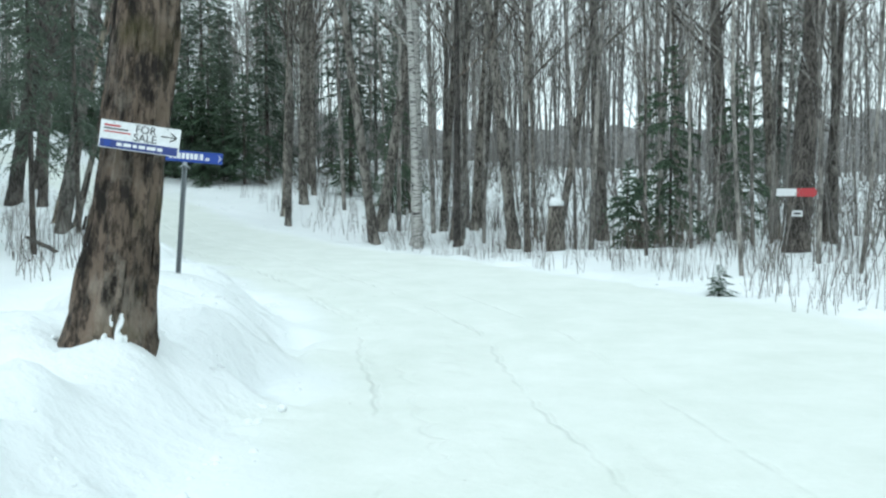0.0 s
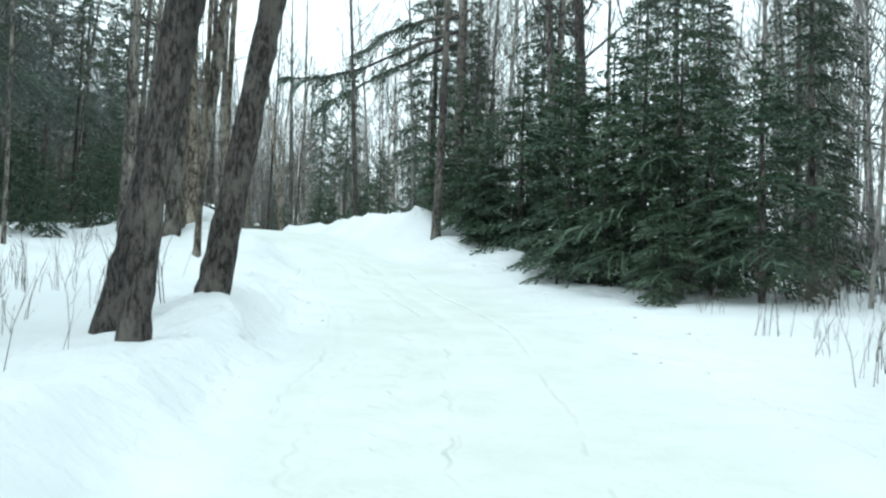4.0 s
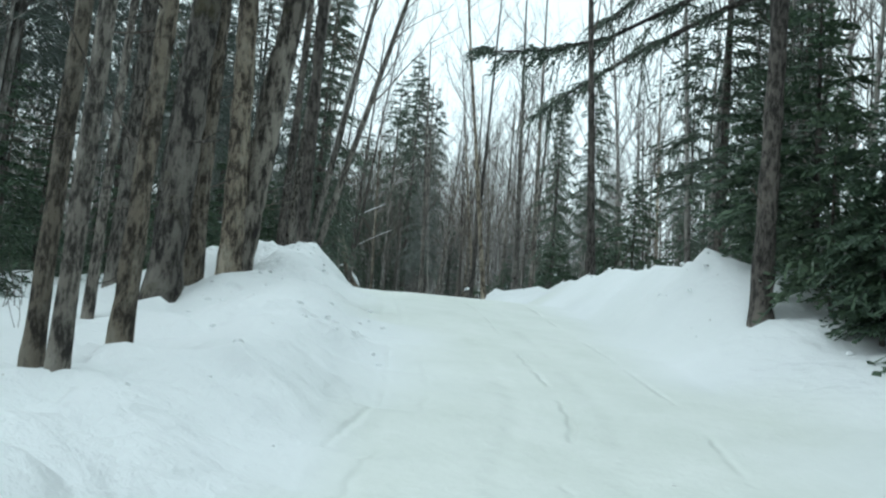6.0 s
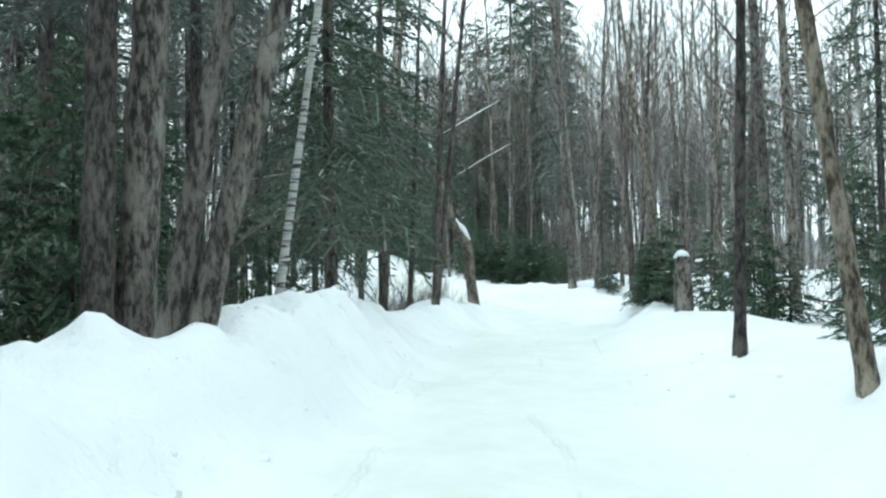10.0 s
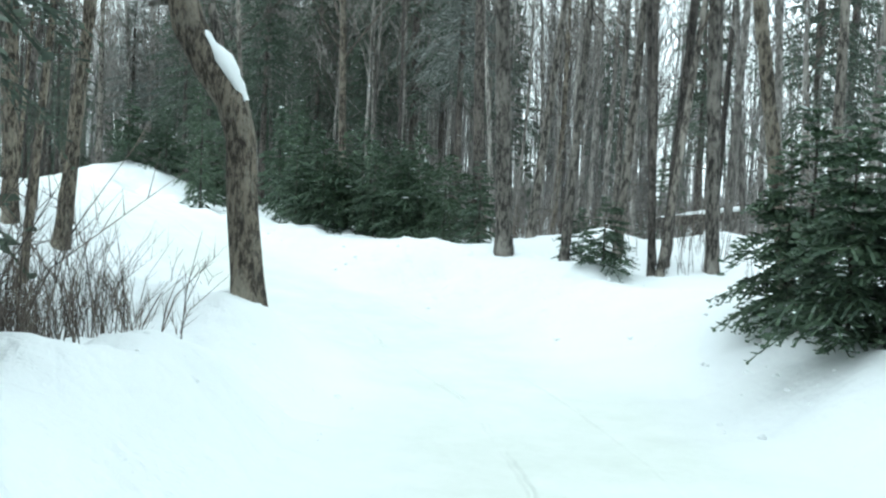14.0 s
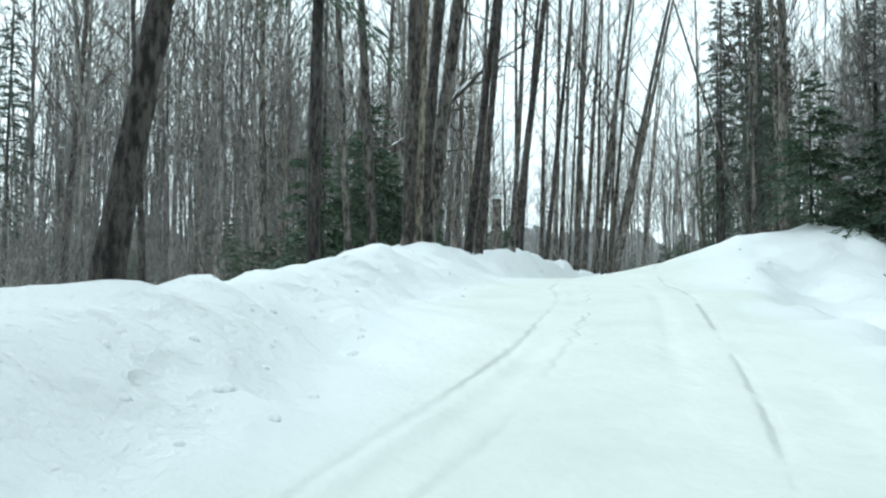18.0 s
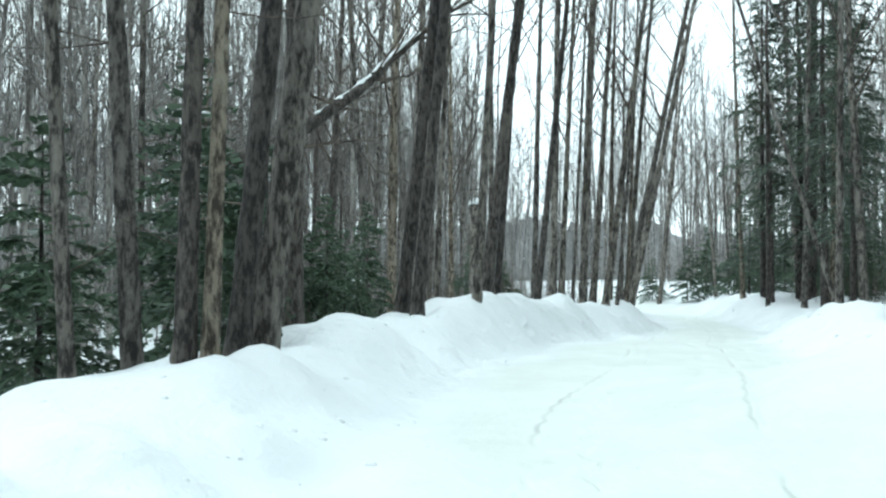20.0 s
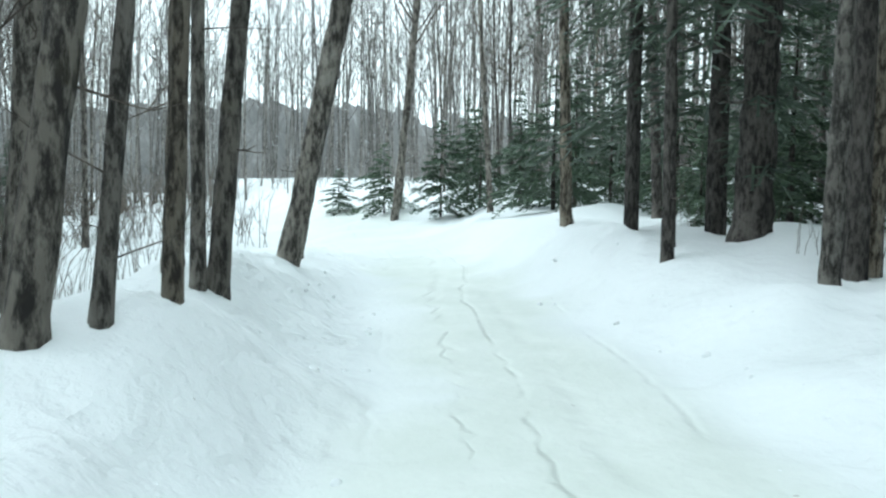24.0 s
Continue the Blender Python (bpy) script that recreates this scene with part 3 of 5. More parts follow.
def settle(tree, x, y, turn=0.0, sink=0.05, size=1.0, tilt=(0, 0)):
    tree.matrix_basis = pose(x, y, gz(x, y) - sink, tilt[0], tilt[1], turn) @ Matrix.Diagonal((size, size, size, 1))
    return tree


# ---- the trees along the lane ----
rng = random.Random(7)
used = []
HEROES = [0]


def hero(x, y, dia, lean, mat, height=None, limbs=17, low=0.34, stubs=4, label=""):
    """A tree of its own beside the lane."""
    k = HEROES[0] = HEROES[0] + 1
    dia = max(dia, 0.09)
    if not label:
        kind = "white birch with dark bands" if mat == BIRCH else "dark-barked conifer trunk" if mat == BARK_DARK else \
            "pale grey-brown maple trunk" if mat == BARK_PALE else "whitish peeling trunk" if mat == BARK_WHITISH else "rough plated maple trunk" if mat == BARK_ROUGH else "grey rough-barked hardwood"
        tilt = math.hypot(*lean)
        size = "thick" if dia > 0.4 else "slender" if dia < 0.2 else "tall"
        label = f"{size} {kind}, {'leaning' if tilt > 0.12 else 'upright'}, bare, beside the snowy lane"
    tall = height or min(20, 9 + 26 * dia + (k * 37 % 7) * 0.5)
    t = make_bare_tree(1000 + k, tall, dia, lean, 0.02 + 0.3 * dia * 0.5, limbs, low, mat, label, stubs, 12 if dia > 0.25 else 8, 2)
    used.append((x, y))
    return settle(t, x, y)


hero(-107.09, 87.67, 0.52, (0.010, 0.020), BARK_DARK)
hero(-103.39, 86.27, 0.20, (0.010, 0.020), BARK_GREY)
hero(-104.40, 87.50, 0.22, (0.010, 0.020), BARK_PALE)
hero(-17.37, 30.64, 0.54, (0.005, 0.005), BARK_GREY)
hero(-17.92, 31.69, 0.60, (0.104, 0.096), BARK_DARK)
hero(-10.72, 25.38, 0.41, (0.131, 0.107), BARK_WHITISH)
hero(-10.45, 25.60, 0.20, (0.197, 0.153), BARK_GREY)
hero(-14.49, 32.67, 0.34, (0.038, 0.056), BARK_DARK)
hero(-15.82, 35.25, 0.46, (0.086, 0.126), BARK_DARK)
hero(-6.16, 35.47, 0.26, (0.026, 0.006), BARK_GREY)
hero(-6.29, 40.26, 0.38, (0.002, 0.000), BARK_GREY)
hero(-6.21, 42.84, 0.26, (-0.004, -0.001), BARK_GREY)
hero(-2.52, 31.92, 0.37, (-0.129, -0.012), BARK_GREY)
hero(-2.50, 34.66, 0.45, (0.155, 0.013), BARK_GREY)
hero(-0.97, 31.21, 0.32, (-0.032, -0.000), BIRCH)
hero(0.37, 31.72, 0.24, (-0.003, 0.000), BARK_DARK)
hero(-0.13, 35.50, 0.29, (0.062, -0.002), BARK_GREY)
hero(1.12, 36.45, 0.35, (0.058, -0.005), BARK_GREY)
hero(2.36, 31.65, 0.45, (-0.110, 0.010), BARK_GREY)
hero(6.02, 34.87, 0.46, (-0.050, 0.010), BARK_GREY)
hero(-25.47, 44.13, 0.33, (-0.023, -0.039), BARK_PALE)
hero(-19.57, 47.92, 0.26, (0.019, 0.010), BARK_DARK)
hero(-27.47, 43.36, 0.26, (0.004, 0.005), BARK_GREY)
hero(-24.95, 42.90, 0.42, (0.014, 0.028), BARK_ROUGH)
hero(-25.57, 44.27, 0.42, (0.036, 0.100), BARK_ROUGH)
hero(-26.96, 46.29, 0.22, (-0.005, -0.020), BARK_DARK)
hero(-38.64, 53.41, 0.31, (0.005, 0.020), BARK_DARK)
hero(-38.85, 53.80, 0.40, (0.015, 0.052), BARK_GREY)
hero(-33.99, 58.06, 0.16, (-0.112, -0.066), BARK_PALE)
hero(-27.58, 55.07, 0.20, (-0.055, -0.032), BARK_DARK)
hero(-37.81, 53.82, 0.23, (0.053, 0.165), BARK_GREY)
hero(-37.78, 54.08, 0.25, (0.086, 0.240), BARK_GREY)
hero(-37.16, 60.64, 0.15, (0.020, 0.016), BARK_DARK)
hero(-43.91, 71.76, 0.29, (-0.017, -0.009), BARK_GREY)
hero(-50.11, 64.91, 0.21, (0.028, 0.042), BARK_DARK)
hero(-43.29, 69.90, 0.30, (-0.030, -0.017), BARK_GREY)
hero(-42.14, 56.78, 0.14, (0.042, 0.140), BIRCH)
hero(-65.07, 72.27, 0.28, (0.032, 0.082), BARK_PALE)
hero(-66.85, 71.98, 0.31, (0.007, -0.022), BARK_PALE)
hero(-64.94, 72.30, 0.23, (0.002, 0.077), BARK_PALE)
hero(-59.61, 78.64, 0.33, (-0.036, -0.032), BARK_GREY)
hero(-60.34, 80.25, 0.19, (0.080, 0.068), BARK_GREY)
hero(-58.14, 78.63, 0.18, (0.043, 0.034), BARK_GREY)
hero(-55.86, 79.86, 0.25, (-0.033, -0.019), BARK_GREY)
hero(-57.05, 79.85, 0.14, (-0.048, -0.031), BARK_DARK)
hero(-56.81, 79.85, 0.20, (0.054, 0.034), BARK_DARK)
hero(-57.90, 79.93, 0.19, (0.051, 0.035), BARK_GREY)
hero(-53.49, 77.75, 0.23, (-0.124, -0.057), BARK_PALE)
hero(-68.97, 78.64, 0.17, (-0.027, -0.053), BARK_WHITISH)
hero(-68.75, 71.54, 0.12, (-0.038, 0.122), BARK_GREY)
hero(-67.59, 72.30, 0.08, (-0.019, 0.074), BARK_PALE)
hero(-67.34, 72.54, 0.23, (-0.022, 0.095), BARK_GREY)
hero(-69.90, 73.02, 0.18, (-0.019, 0.159), BARK_DARK)
hero(-80.57, 72.86, 0.13, (0.027, -0.056), BARK_GREY)
hero(-80.93, 73.24, 0.18, (0.023, -0.058), BARK_GREY)
hero(-80.28, 73.89, 0.17, (-0.005, 0.013), BARK_DARK)
hero(-80.29, 74.08, 0.14, (-0.007, 0.022), BARK_PALE)
hero(-81.27, 74.01, 0.22, (-0.023, 0.080), BARK_DARK)
hero(-81.56, 74.14, 0.28, (-0.030, 0.115), BARK_GREY)
hero(-84.73, 73.72, 0.28, (-0.000, 0.000), BARK_DARK)
hero(-87.34, 74.83, 0.21, (-0.010, 0.101), BARK_DARK)
hero(-86.97, 75.10, 0.19, (-0.017, 0.080), BARK_DARK)
hero(-88.33, 75.96, 0.15, (-0.005, 0.052), BARK_GREY)
hero(-91.28, 76.20, 0.13, (0.002, -0.006), BARK_GREY)
hero(-101.89, 79.03, 0.26, (-0.000, 0.029), BARK_ROUGH)
hero(-89.79, 76.08, 0.22, (-0.008, 0.116), BARK_DARK)
hero(-93.29, 77.18, 0.16, (-0.010, 0.097), BARK_DARK)
hero(-88.62, 75.06, 0.14, (-0.006, 0.032), BARK_GREY)
hero(-88.91, 75.26, 0.11, (-0.006, 0.037), BARK_GREY)
hero(-91.43, 76.31, 0.15, (-0.017, 0.067), BARK_DARK)
hero(-95.54, 77.65, 0.13, (-0.001, 0.016), BARK_GREY)
hero(-110.79, 81.56, 0.33, (0.010, 0.205), BARK_GREY)
hero(-101.01, 79.61, 0.23, (-0.030, 0.134), BARK_ROUGH)
hero(-99.32, 86.55, 0.26, (-0.029, -0.036), BARK_GREY)
hero(-93.62, 83.71, 0.18, (0.007, 0.010), BARK_GREY)
hero(-111.01, 86.40, 0.22, (-0.010, -0.027), BARK_PALE)
hero(-101.22, 79.99, 0.12, (-0.013, 0.088), BARK_GREY)
hero(-101.69, 80.35, 0.13, (-0.003, 0.040), BARK_PALE)
hero(-103.32, 80.43, 0.12, (-0.001, 0.011), BARK_GREY)
hero(-103.44, 80.58, 0.18, (-0.002, 0.086), BARK_ROUGH)
hero(-125.85, 85.74, 0.27, (0.017, 0.101), BARK_GREY)
hero(-106.81, 86.29, 0.18, (-0.005, -0.011), BARK_DARK)
hero(-96.90, 77.80, 0.13, (-0.003, 0.017), BARK_GREY)
hero(-98.47, 78.73, 0.12, (-0.002, 0.037), BARK_GREY)
hero(-102.07, 79.35, 0.22, (0.001, 0.063), BARK_GREY)
hero(-107.65, 81.35, 0.28, (0.025, 0.204), BARK_GREY)
hero(-6.66, 37.51, 0.30, (0.030, 0.066), BARK_GREY)
hero(-6.94, 44.03, 0.41, (0.014, 0.066), BARK_GREY)
hero(-6.83, 46.66, 0.29, (-0.012, 0.066), BARK_GREY)
hero(-1.03, 31.92, 0.44, (-0.011, 0.066), BIRCH)
hero(0.32, 33.32, 0.37, (0.058, 0.066), BARK_GREY)
hero(1.38, 37.84, 0.33, (0.079, 0.066), BARK_GREY)
hero(5.93, 35.93, 0.40, (-0.011, 0.066), BARK_GREY)
hero(4.47, 36.03, 0.31, (0.162, 0.066), BARK_GREY)
hero(11.90, 39.06, 0.73, (-0.036, 0.066), BARK_DARK)
hero(9.65, 25.11, 0.70, (0.077, 0.066), BARK_DARK)
hero(11.08, 26.03, 0.23, (0.000, 0.066), BARK_GREY)
hero(12.32, 34.04, 0.47, (-0.050, 0.066), BARK_GREY)
hero(10.09, 39.56, 0.29, (-0.023, 0.066), BARK_GREY)
hero(-11.60, 26.81, 0.20, (0.241, 0.102), BARK_PALE)
hero(-16.07, 33.78, 0.54, (0.155, 0.067), BARK_DARK)
hero(-7.09, 47.43, 0.29, (0.004, 0.006), BARK_GREY)
hero(-0.06, 38.52, 0.25, (0.007, 0.007), BARK_GREY)
hero(-17.40, 50.91, 0.21, (0.042, 0.021), BARK_GREY)
hero(-15.77, 51.58, 0.19, (-0.000, 0.004), BARK_GREY)
hero(-23.18, 39.99, 0.20, (0.062, -0.076), BARK_GREY)
hero(-60.75, 65.72, 0.27, (0.043, 0.020), BARK_GREY)
hero(-60.28, 69.30, 0.23, (0.059, 0.038), BARK_GREY)
hero(-47.10, 72.87, 0.15, (0.016, -0.011), BARK_GREY)
hero(-54.74, 67.04, 0.19, (0.008, 0.054), BARK_DARK)
hero(-51.82, 66.12, 0.20, (0.054, 0.098), BARK_DARK)
hero(-56.36, 79.01, 0.14, (0.066, 0.110), BARK_GREY)
hero(-56.62, 79.15, 0.14, (-0.040, 0.008), BARK_DARK)
hero(-59.67, 86.65, 0.24, (-0.032, 0.015), BARK_GREY)
hero(-65.01, 89.84, 0.22, (-0.003, 0.043), BARK_GREY)
hero(-51.51, 76.82, 0.11, (-0.074, -0.025), BARK_PALE)
hero(-63.00, 70.89, 0.15, (0.029, 0.071), BARK_PALE)
hero(-69.90, 71.63, 0.12, (0.067, 0.063), BARK_GREY)
hero(-87.79, 82.73, 0.29, (0.058, -0.025), BARK_GREY)
hero(-95.07, 74.24, 0.22, (0.062, 0.042), BARK_GREY)
hero(-100.74, 78.60, 0.12, (-0.003, 0.047), BARK_GREY)
hero(-96.88, 84.96, 0.14, (-0.067, -0.288), BARK_GREY)
hero(-104.23, 80.17, 0.18, (-0.074, 0.026), BARK_PALE)
hero(-128.65, 86.34, 0.27, (-0.059, 0.094), BARK_GREY)
hero(-106.09, 85.92, 0.16, (-0.074, 0.026), BARK_DARK)
hero(-120.88, 87.73, 0.18, (-0.089, -0.041), BARK_GREY)
hero(-114.27, 89.72, 0.25, (-0.084, -0.019), BARK_DARK)
hero(-86.28, 69.99, 0.18, (0.035, -0.013), BARK_GREY)
hero(-85.35, 71.55, 0.10, (0.033, 0.010), BARK_GREY)
hero(-93.48, 73.58, 0.17, (0.038, -0.070), BARK_GREY)

hero(-21.07, 40.07, 0.16, (0.003, 0.002), BARK_PALE)
hero(-20.45, 40.02, 0.15, (-0.002, -0.002), BARK_GREY)
hero(-24.40, 41.79, 0.13, (0.010, 0.010), BARK_GREY)
hero(-21.02, 40.68, 0.18, (0.010, 0.010), BARK_PALE)
hero(-25.15, 43.39, 0.27, (0.000, -0.010), BARK_PALE)
hero(-17.70, 54.60, 0.50, (-0.030, -0.010), BARK_DARK)
hero(-17.10, 51.00, 0.34, (-0.050, -0.020), BARK_GREY)
hero(-64.50, 83.00, 0.33, (-0.020, -0.020), BARK_DARK)
hero(-97.30, 77.30, 0.17, (0.000, 0.020), BARK_GREY)
hero(-99.90, 78.20, 0.20, (0.000, 0.040), BARK_ROUGH)

# ---- evergreens ----
FIRS = [make_fir(200 + k, 3.0, (1.0, 1.15, 0.95, 1.1)[k], 0.02, dia=0.07, snow=0.16, gap=0.2, density=0.8) for k in range(4)]
BIGFIRS = [make_fir(210 + k, 5.0, (1.3, 1.5, 1.25)[k], 0.04, dia=0.12, snow=0.1, gap=0.3, density=0.7) for k in range(3)]
TALL = [make_fir(220 + k, 14.0, (2.4, 2.9, 2.2)[k], (0.2, 0.3, 0.1)[k], dia=(0.3, 0.36, 0.26)[k], mat=NEEDLES_DARK, gap=0.42, density=0.55, thin=0.15,
                 label="tall dark hemlock with ragged drooping boughs", snow=0.03) for k in range(3)]
BROAD = [make_fir(230 + k, 16.0, (3.4, 3.0)[k], (0.3, 0.4)[k], dia=0.4, mat=NEEDLES_HAZED, gap=0.34, density=0.5, thin=0.04, droop=0.25,
                  label="broad grey-green pine, its ragged crown paled as by haze") for k in range(2)]
fresh = {p.name for p in FIRS + BIGFIRS + TALL + BROAD}


def grow(p, x, y, turn, sx, sz, sink=0.06):
    """Sets the first tree of its make, or a copy of it, on the ground."""
    used.append((x, y))
    m = pose(x, y, gz(x, y) - sink, 0, 0, turn)
    if p.name in fresh:
        fresh.discard(p.name)
        p.matrix_basis = m
        c = p
        c["made"] = 1
    else:
        c = copy_thing(p, m)
    c.matrix_basis = m @ Matrix.Diagonal((sx, sx, sz, 1))
    return c


def fir(x, y, h, w):
    p = (BIGFIRS if h > 3.6 else FIRS)[rng.randrange(3)]
    base, spread = (5.0, 2.7) if h > 3.6 else (3.0, 2.1)
    grow(p, x, y, rng.uniform(0, 360), max(0.3, min(1.6, w / spread)) * 1.1, h / base)


def hemlock(x, y, h, w):
    grow(TALL[rng.randrange(3)], x, y, rng.uniform(0, 360), max(0.5, min(1.5, w / 4.4)), h / 14.0)


fir(7.37, 30.02, 6.7, 2.8)
fir(10.16, 32.04, 6.3, 2.6)
fir(4.87, 16.31, 0.6, 0.6)
hemlock(-9.55, 21.01, 11.0, 2.0)
hemlock(-9.71, 24.02, 11.0, 1.9)
fir(-4.63, 44.11, 4.9, 2.5)
fir(-2.35, 40.07, 6.3, 2.0)
fir(-10.94, 44.90, 4.7, 2.1)
fir(-9.31, 52.04, 3.5, 2.2)
fir(-6.61, 53.14, 3.2, 2.2)
fir(-20.50, 49.59, 2.9, 2.1)
fir(-18.04, 48.12, 3.3, 2.2)
fir(-16.01, 48.09, 2.7, 2.3)
fir(-13.52, 45.46, 3.8, 2.4)
fir(-12.65, 47.23, 4.7, 2.5)
fir(-11.49, 48.01, 5.0, 2.5)
fir(-18.02, 50.77, 4.7, 2.5)
fir(-15.72, 49.93, 5.2, 2.7)
fir(-29.07, 42.05, 1.6, 1.1)
hemlock(-13.70, 48.91, 11.0, 2.5)
hemlock(-11.77, 47.82, 11.0, 2.2)
fir(-19.02, 48.61, 2.9, 1.8)
fir(-18.21, 48.06, 2.6, 1.6)
fir(-28.91, 45.39, 1.5, 1.5)
fir(-31.66, 45.38, 2.9, 1.7)
fir(-34.96, 44.77, 3.7, 2.0)
fir(-40.29, 68.42, 3.9, 1.7)
fir(-30.17, 45.55, 2.4, 1.3)
fir(-34.80, 49.20, 2.9, 1.9)
fir(-39.28, 53.36, 3.4, 1.6)
fir(-33.55, 47.58, 3.0, 2.0)
fir(-35.57, 63.54, 3.4, 1.8)
hemlock(-39.05, 67.28, 11.0, 2.2)
hemlock(-30.92, 64.67, 11.0, 2.4)
hemlock(-83.43, 96.97, 29.7, 9.2)
hemlock(-87.46, 94.54, 20.5, 8.5)
fir(-36.99, 49.17, 3.0, 2.1)
fir(-39.55, 52.57, 3.4, 2.2)
fir(-43.37, 52.41, 4.2, 2.0)
fir(-42.65, 55.17, 4.5, 2.0)
hemlock(-38.34, 68.76, 12.1, 2.6)
fir(-37.30, 64.92, 3.3, 1.8)
fir(-34.27, 64.02, 3.1, 1.9)
hemlock(-36.31, 48.38, 11.0, 1.8)
hemlock(-48.88, 55.12, 14.1, 3.2)
hemlock(-45.3, 59.3, 15.0, 4.8)
hemlock(-54.6, 66.0, 22.0, 5.6)
fir(-40.94, 53.19, 4.0, 1.4)
fir(-42.73, 54.12, 3.9, 1.5)
hemlock(-57.17, 64.93, 11.0, 3.2)
hemlock(-61.55, 69.13, 12.7, 3.4)
fir(-52.44, 61.23, 5.1, 2.2)
fir(-44.47, 69.18, 2.2, 1.5)
fir(-41.57, 68.10, 1.8, 1.5)
fir(-36.90, 62.53, 0.8, 0.8)
fir(-50.09, 74.16, 1.9, 1.7)
fir(-58.10, 79.11, 1.2, 1.1)
fir(-64.86, 82.28, 2.2, 2.1)
fir(-65.80, 81.21, 2.5, 2.1)
fir(-67.04, 79.78, 2.4, 2.1)
fir(-42.87, 67.99, 2.5, 1.3)
fir(-41.98, 67.48, 2.9, 1.4)
hemlock(-59.39, 64.24, 11.0, 2.2)
fir(-56.00, 62.04, 5.1, 2.0)
fir(-68.24, 79.79, 2.2, 2.0)
fir(-67.11, 80.18, 2.3, 2.0)
fir(-66.02, 80.54, 2.4, 1.9)
fir(-64.57, 80.53, 2.3, 1.9)
fir(-63.19, 80.48, 2.2, 1.6)
fir(-61.21, 79.59, 1.9, 1.4)
fir(-56.91, 78.15, 1.3, 1.3)
fir(-51.41, 74.56, 2.2, 1.7)
fir(-52.52, 75.56, 2.2, 1.4)
fir(-51.37, 75.56, 2.2, 1.2)
fir(-80.29, 82.14, 2.5, 2.1)
fir(-76.29, 81.80, 2.1, 1.9)
fir(-88.15, 84.31, 2.2, 2.2)
fir(-80.98, 80.94, 2.8, 2.1)
fir(-73.50, 79.85, 3.7, 1.5)
fir(-75.26, 81.87, 3.9, 2.2)
fir(-71.39, 81.34, 3.4, 2.0)
fir(-68.67, 80.74, 3.0, 1.8)
fir(-67.08, 80.59, 2.7, 1.7)
fir(-65.40, 80.15, 2.5, 1.5)
fir(-64.73, 80.41, 2.3, 1.5)
fir(-63.92, 80.48, 2.1, 1.4)
fir(-69.24, 80.70, 3.1, 1.7)
fir(-67.72, 81.63, 3.1, 1.7)
fir(-66.26, 82.42, 3.1, 1.6)
hemlock(-75.73, 73.13, 11.0, 1.5)
fir(-84.61, 70.90, 1.7, 1.4)
fir(-82.61, 70.99, 1.4, 1.1)
fir(-81.59, 70.81, 1.3, 1.0)
fir(-87.69, 71.55, 4.0, 1.4)
fir(-88.75, 72.06, 2.9, 1.5)
fir(-90.93, 73.82, 2.9, 1.5)
fir(-101.24, 76.35, 3.1, 1.3)
hemlock(-108.23, 86.39, 14.6, 3.4)
hemlock(-104.31, 87.24, 14.1, 3.6)
fir(-87.06, 73.73, 2.2, 1.3)
fir(-88.06, 73.84, 1.9, 1.1)
fir(-90.08, 73.75, 2.1, 1.0)
fir(-98.95, 76.28, 2.6, 1.2)
hemlock(-108.22, 87.75, 14.5, 5.6)
hemlock(-100.27, 86.61, 11.0, 3.1)
fir(-104.24, 75.63, 4.0, 1.5)
fir(-102.03, 76.60, 2.2, 1.4)
fir(-131.76, 84.51, 2.0, 2.0)
fir(-127.44, 85.65, 2.6, 2.0)
fir(-123.12, 86.75, 3.0, 2.3)
fir(-124.81, 88.45, 3.4, 2.1)
fir(-122.62, 89.13, 3.7, 2.1)
fir(-119.19, 90.67, 3.7, 2.2)
fir(-120.88, 92.36, 3.2, 2.0)
fir(-112.22, 89.65, 2.1, 1.5)
fir(-110.94, 90.81, 2.2, 1.5)
fir(-107.98, 90.28, 1.5, 1.3)
hemlock(-115.26, 94.43, 11.0, 2.2)
fir(-124.18, 91.37, 2.2, 2.1)
hemlock(-81.26, 93.03, 25.3, 7.8)
hemlock(-85.25, 101.50, 26.8, 8.7)
hemlock(-77.16, 91.95, 25.6, 8.3)
hemlock(-52.47, 63.08, 18.8, 4.2)
hemlock(-52.06, 62.35, 16.5, 3.2)

for x, y, turn, sx, sz in ((-71.0, 88.6, 130, 0.8, 1.15),
                           (-44.5, 50.5, 20, 1.0, 1.0), (-41.0, 47.0, 200, 1.0, 1.05), (-46.8, 54.6, 300, 0.9, 1.0), (-36.6, 44.2, 80, 1.0, 1.05),
                           (-107.8, 93.6, 40, 0.9, 0.95), (-101.0, 94.0, 160, 1.0, 1.0), (-54.0, 59.6, 60, 0.8, 1.0), (-61.0, 63.6, 140, 0.9, 1.05),
                           (-57.0, 57.0, 220, 0.9, 1.1), (-66.5, 65.5, 10, 0.9, 1.1), (-47.8, 57.6, 100, 0.9, 1.05)):
    grow(BROAD[int(turn / 20) % 2], x, y, turn, sx, sz)

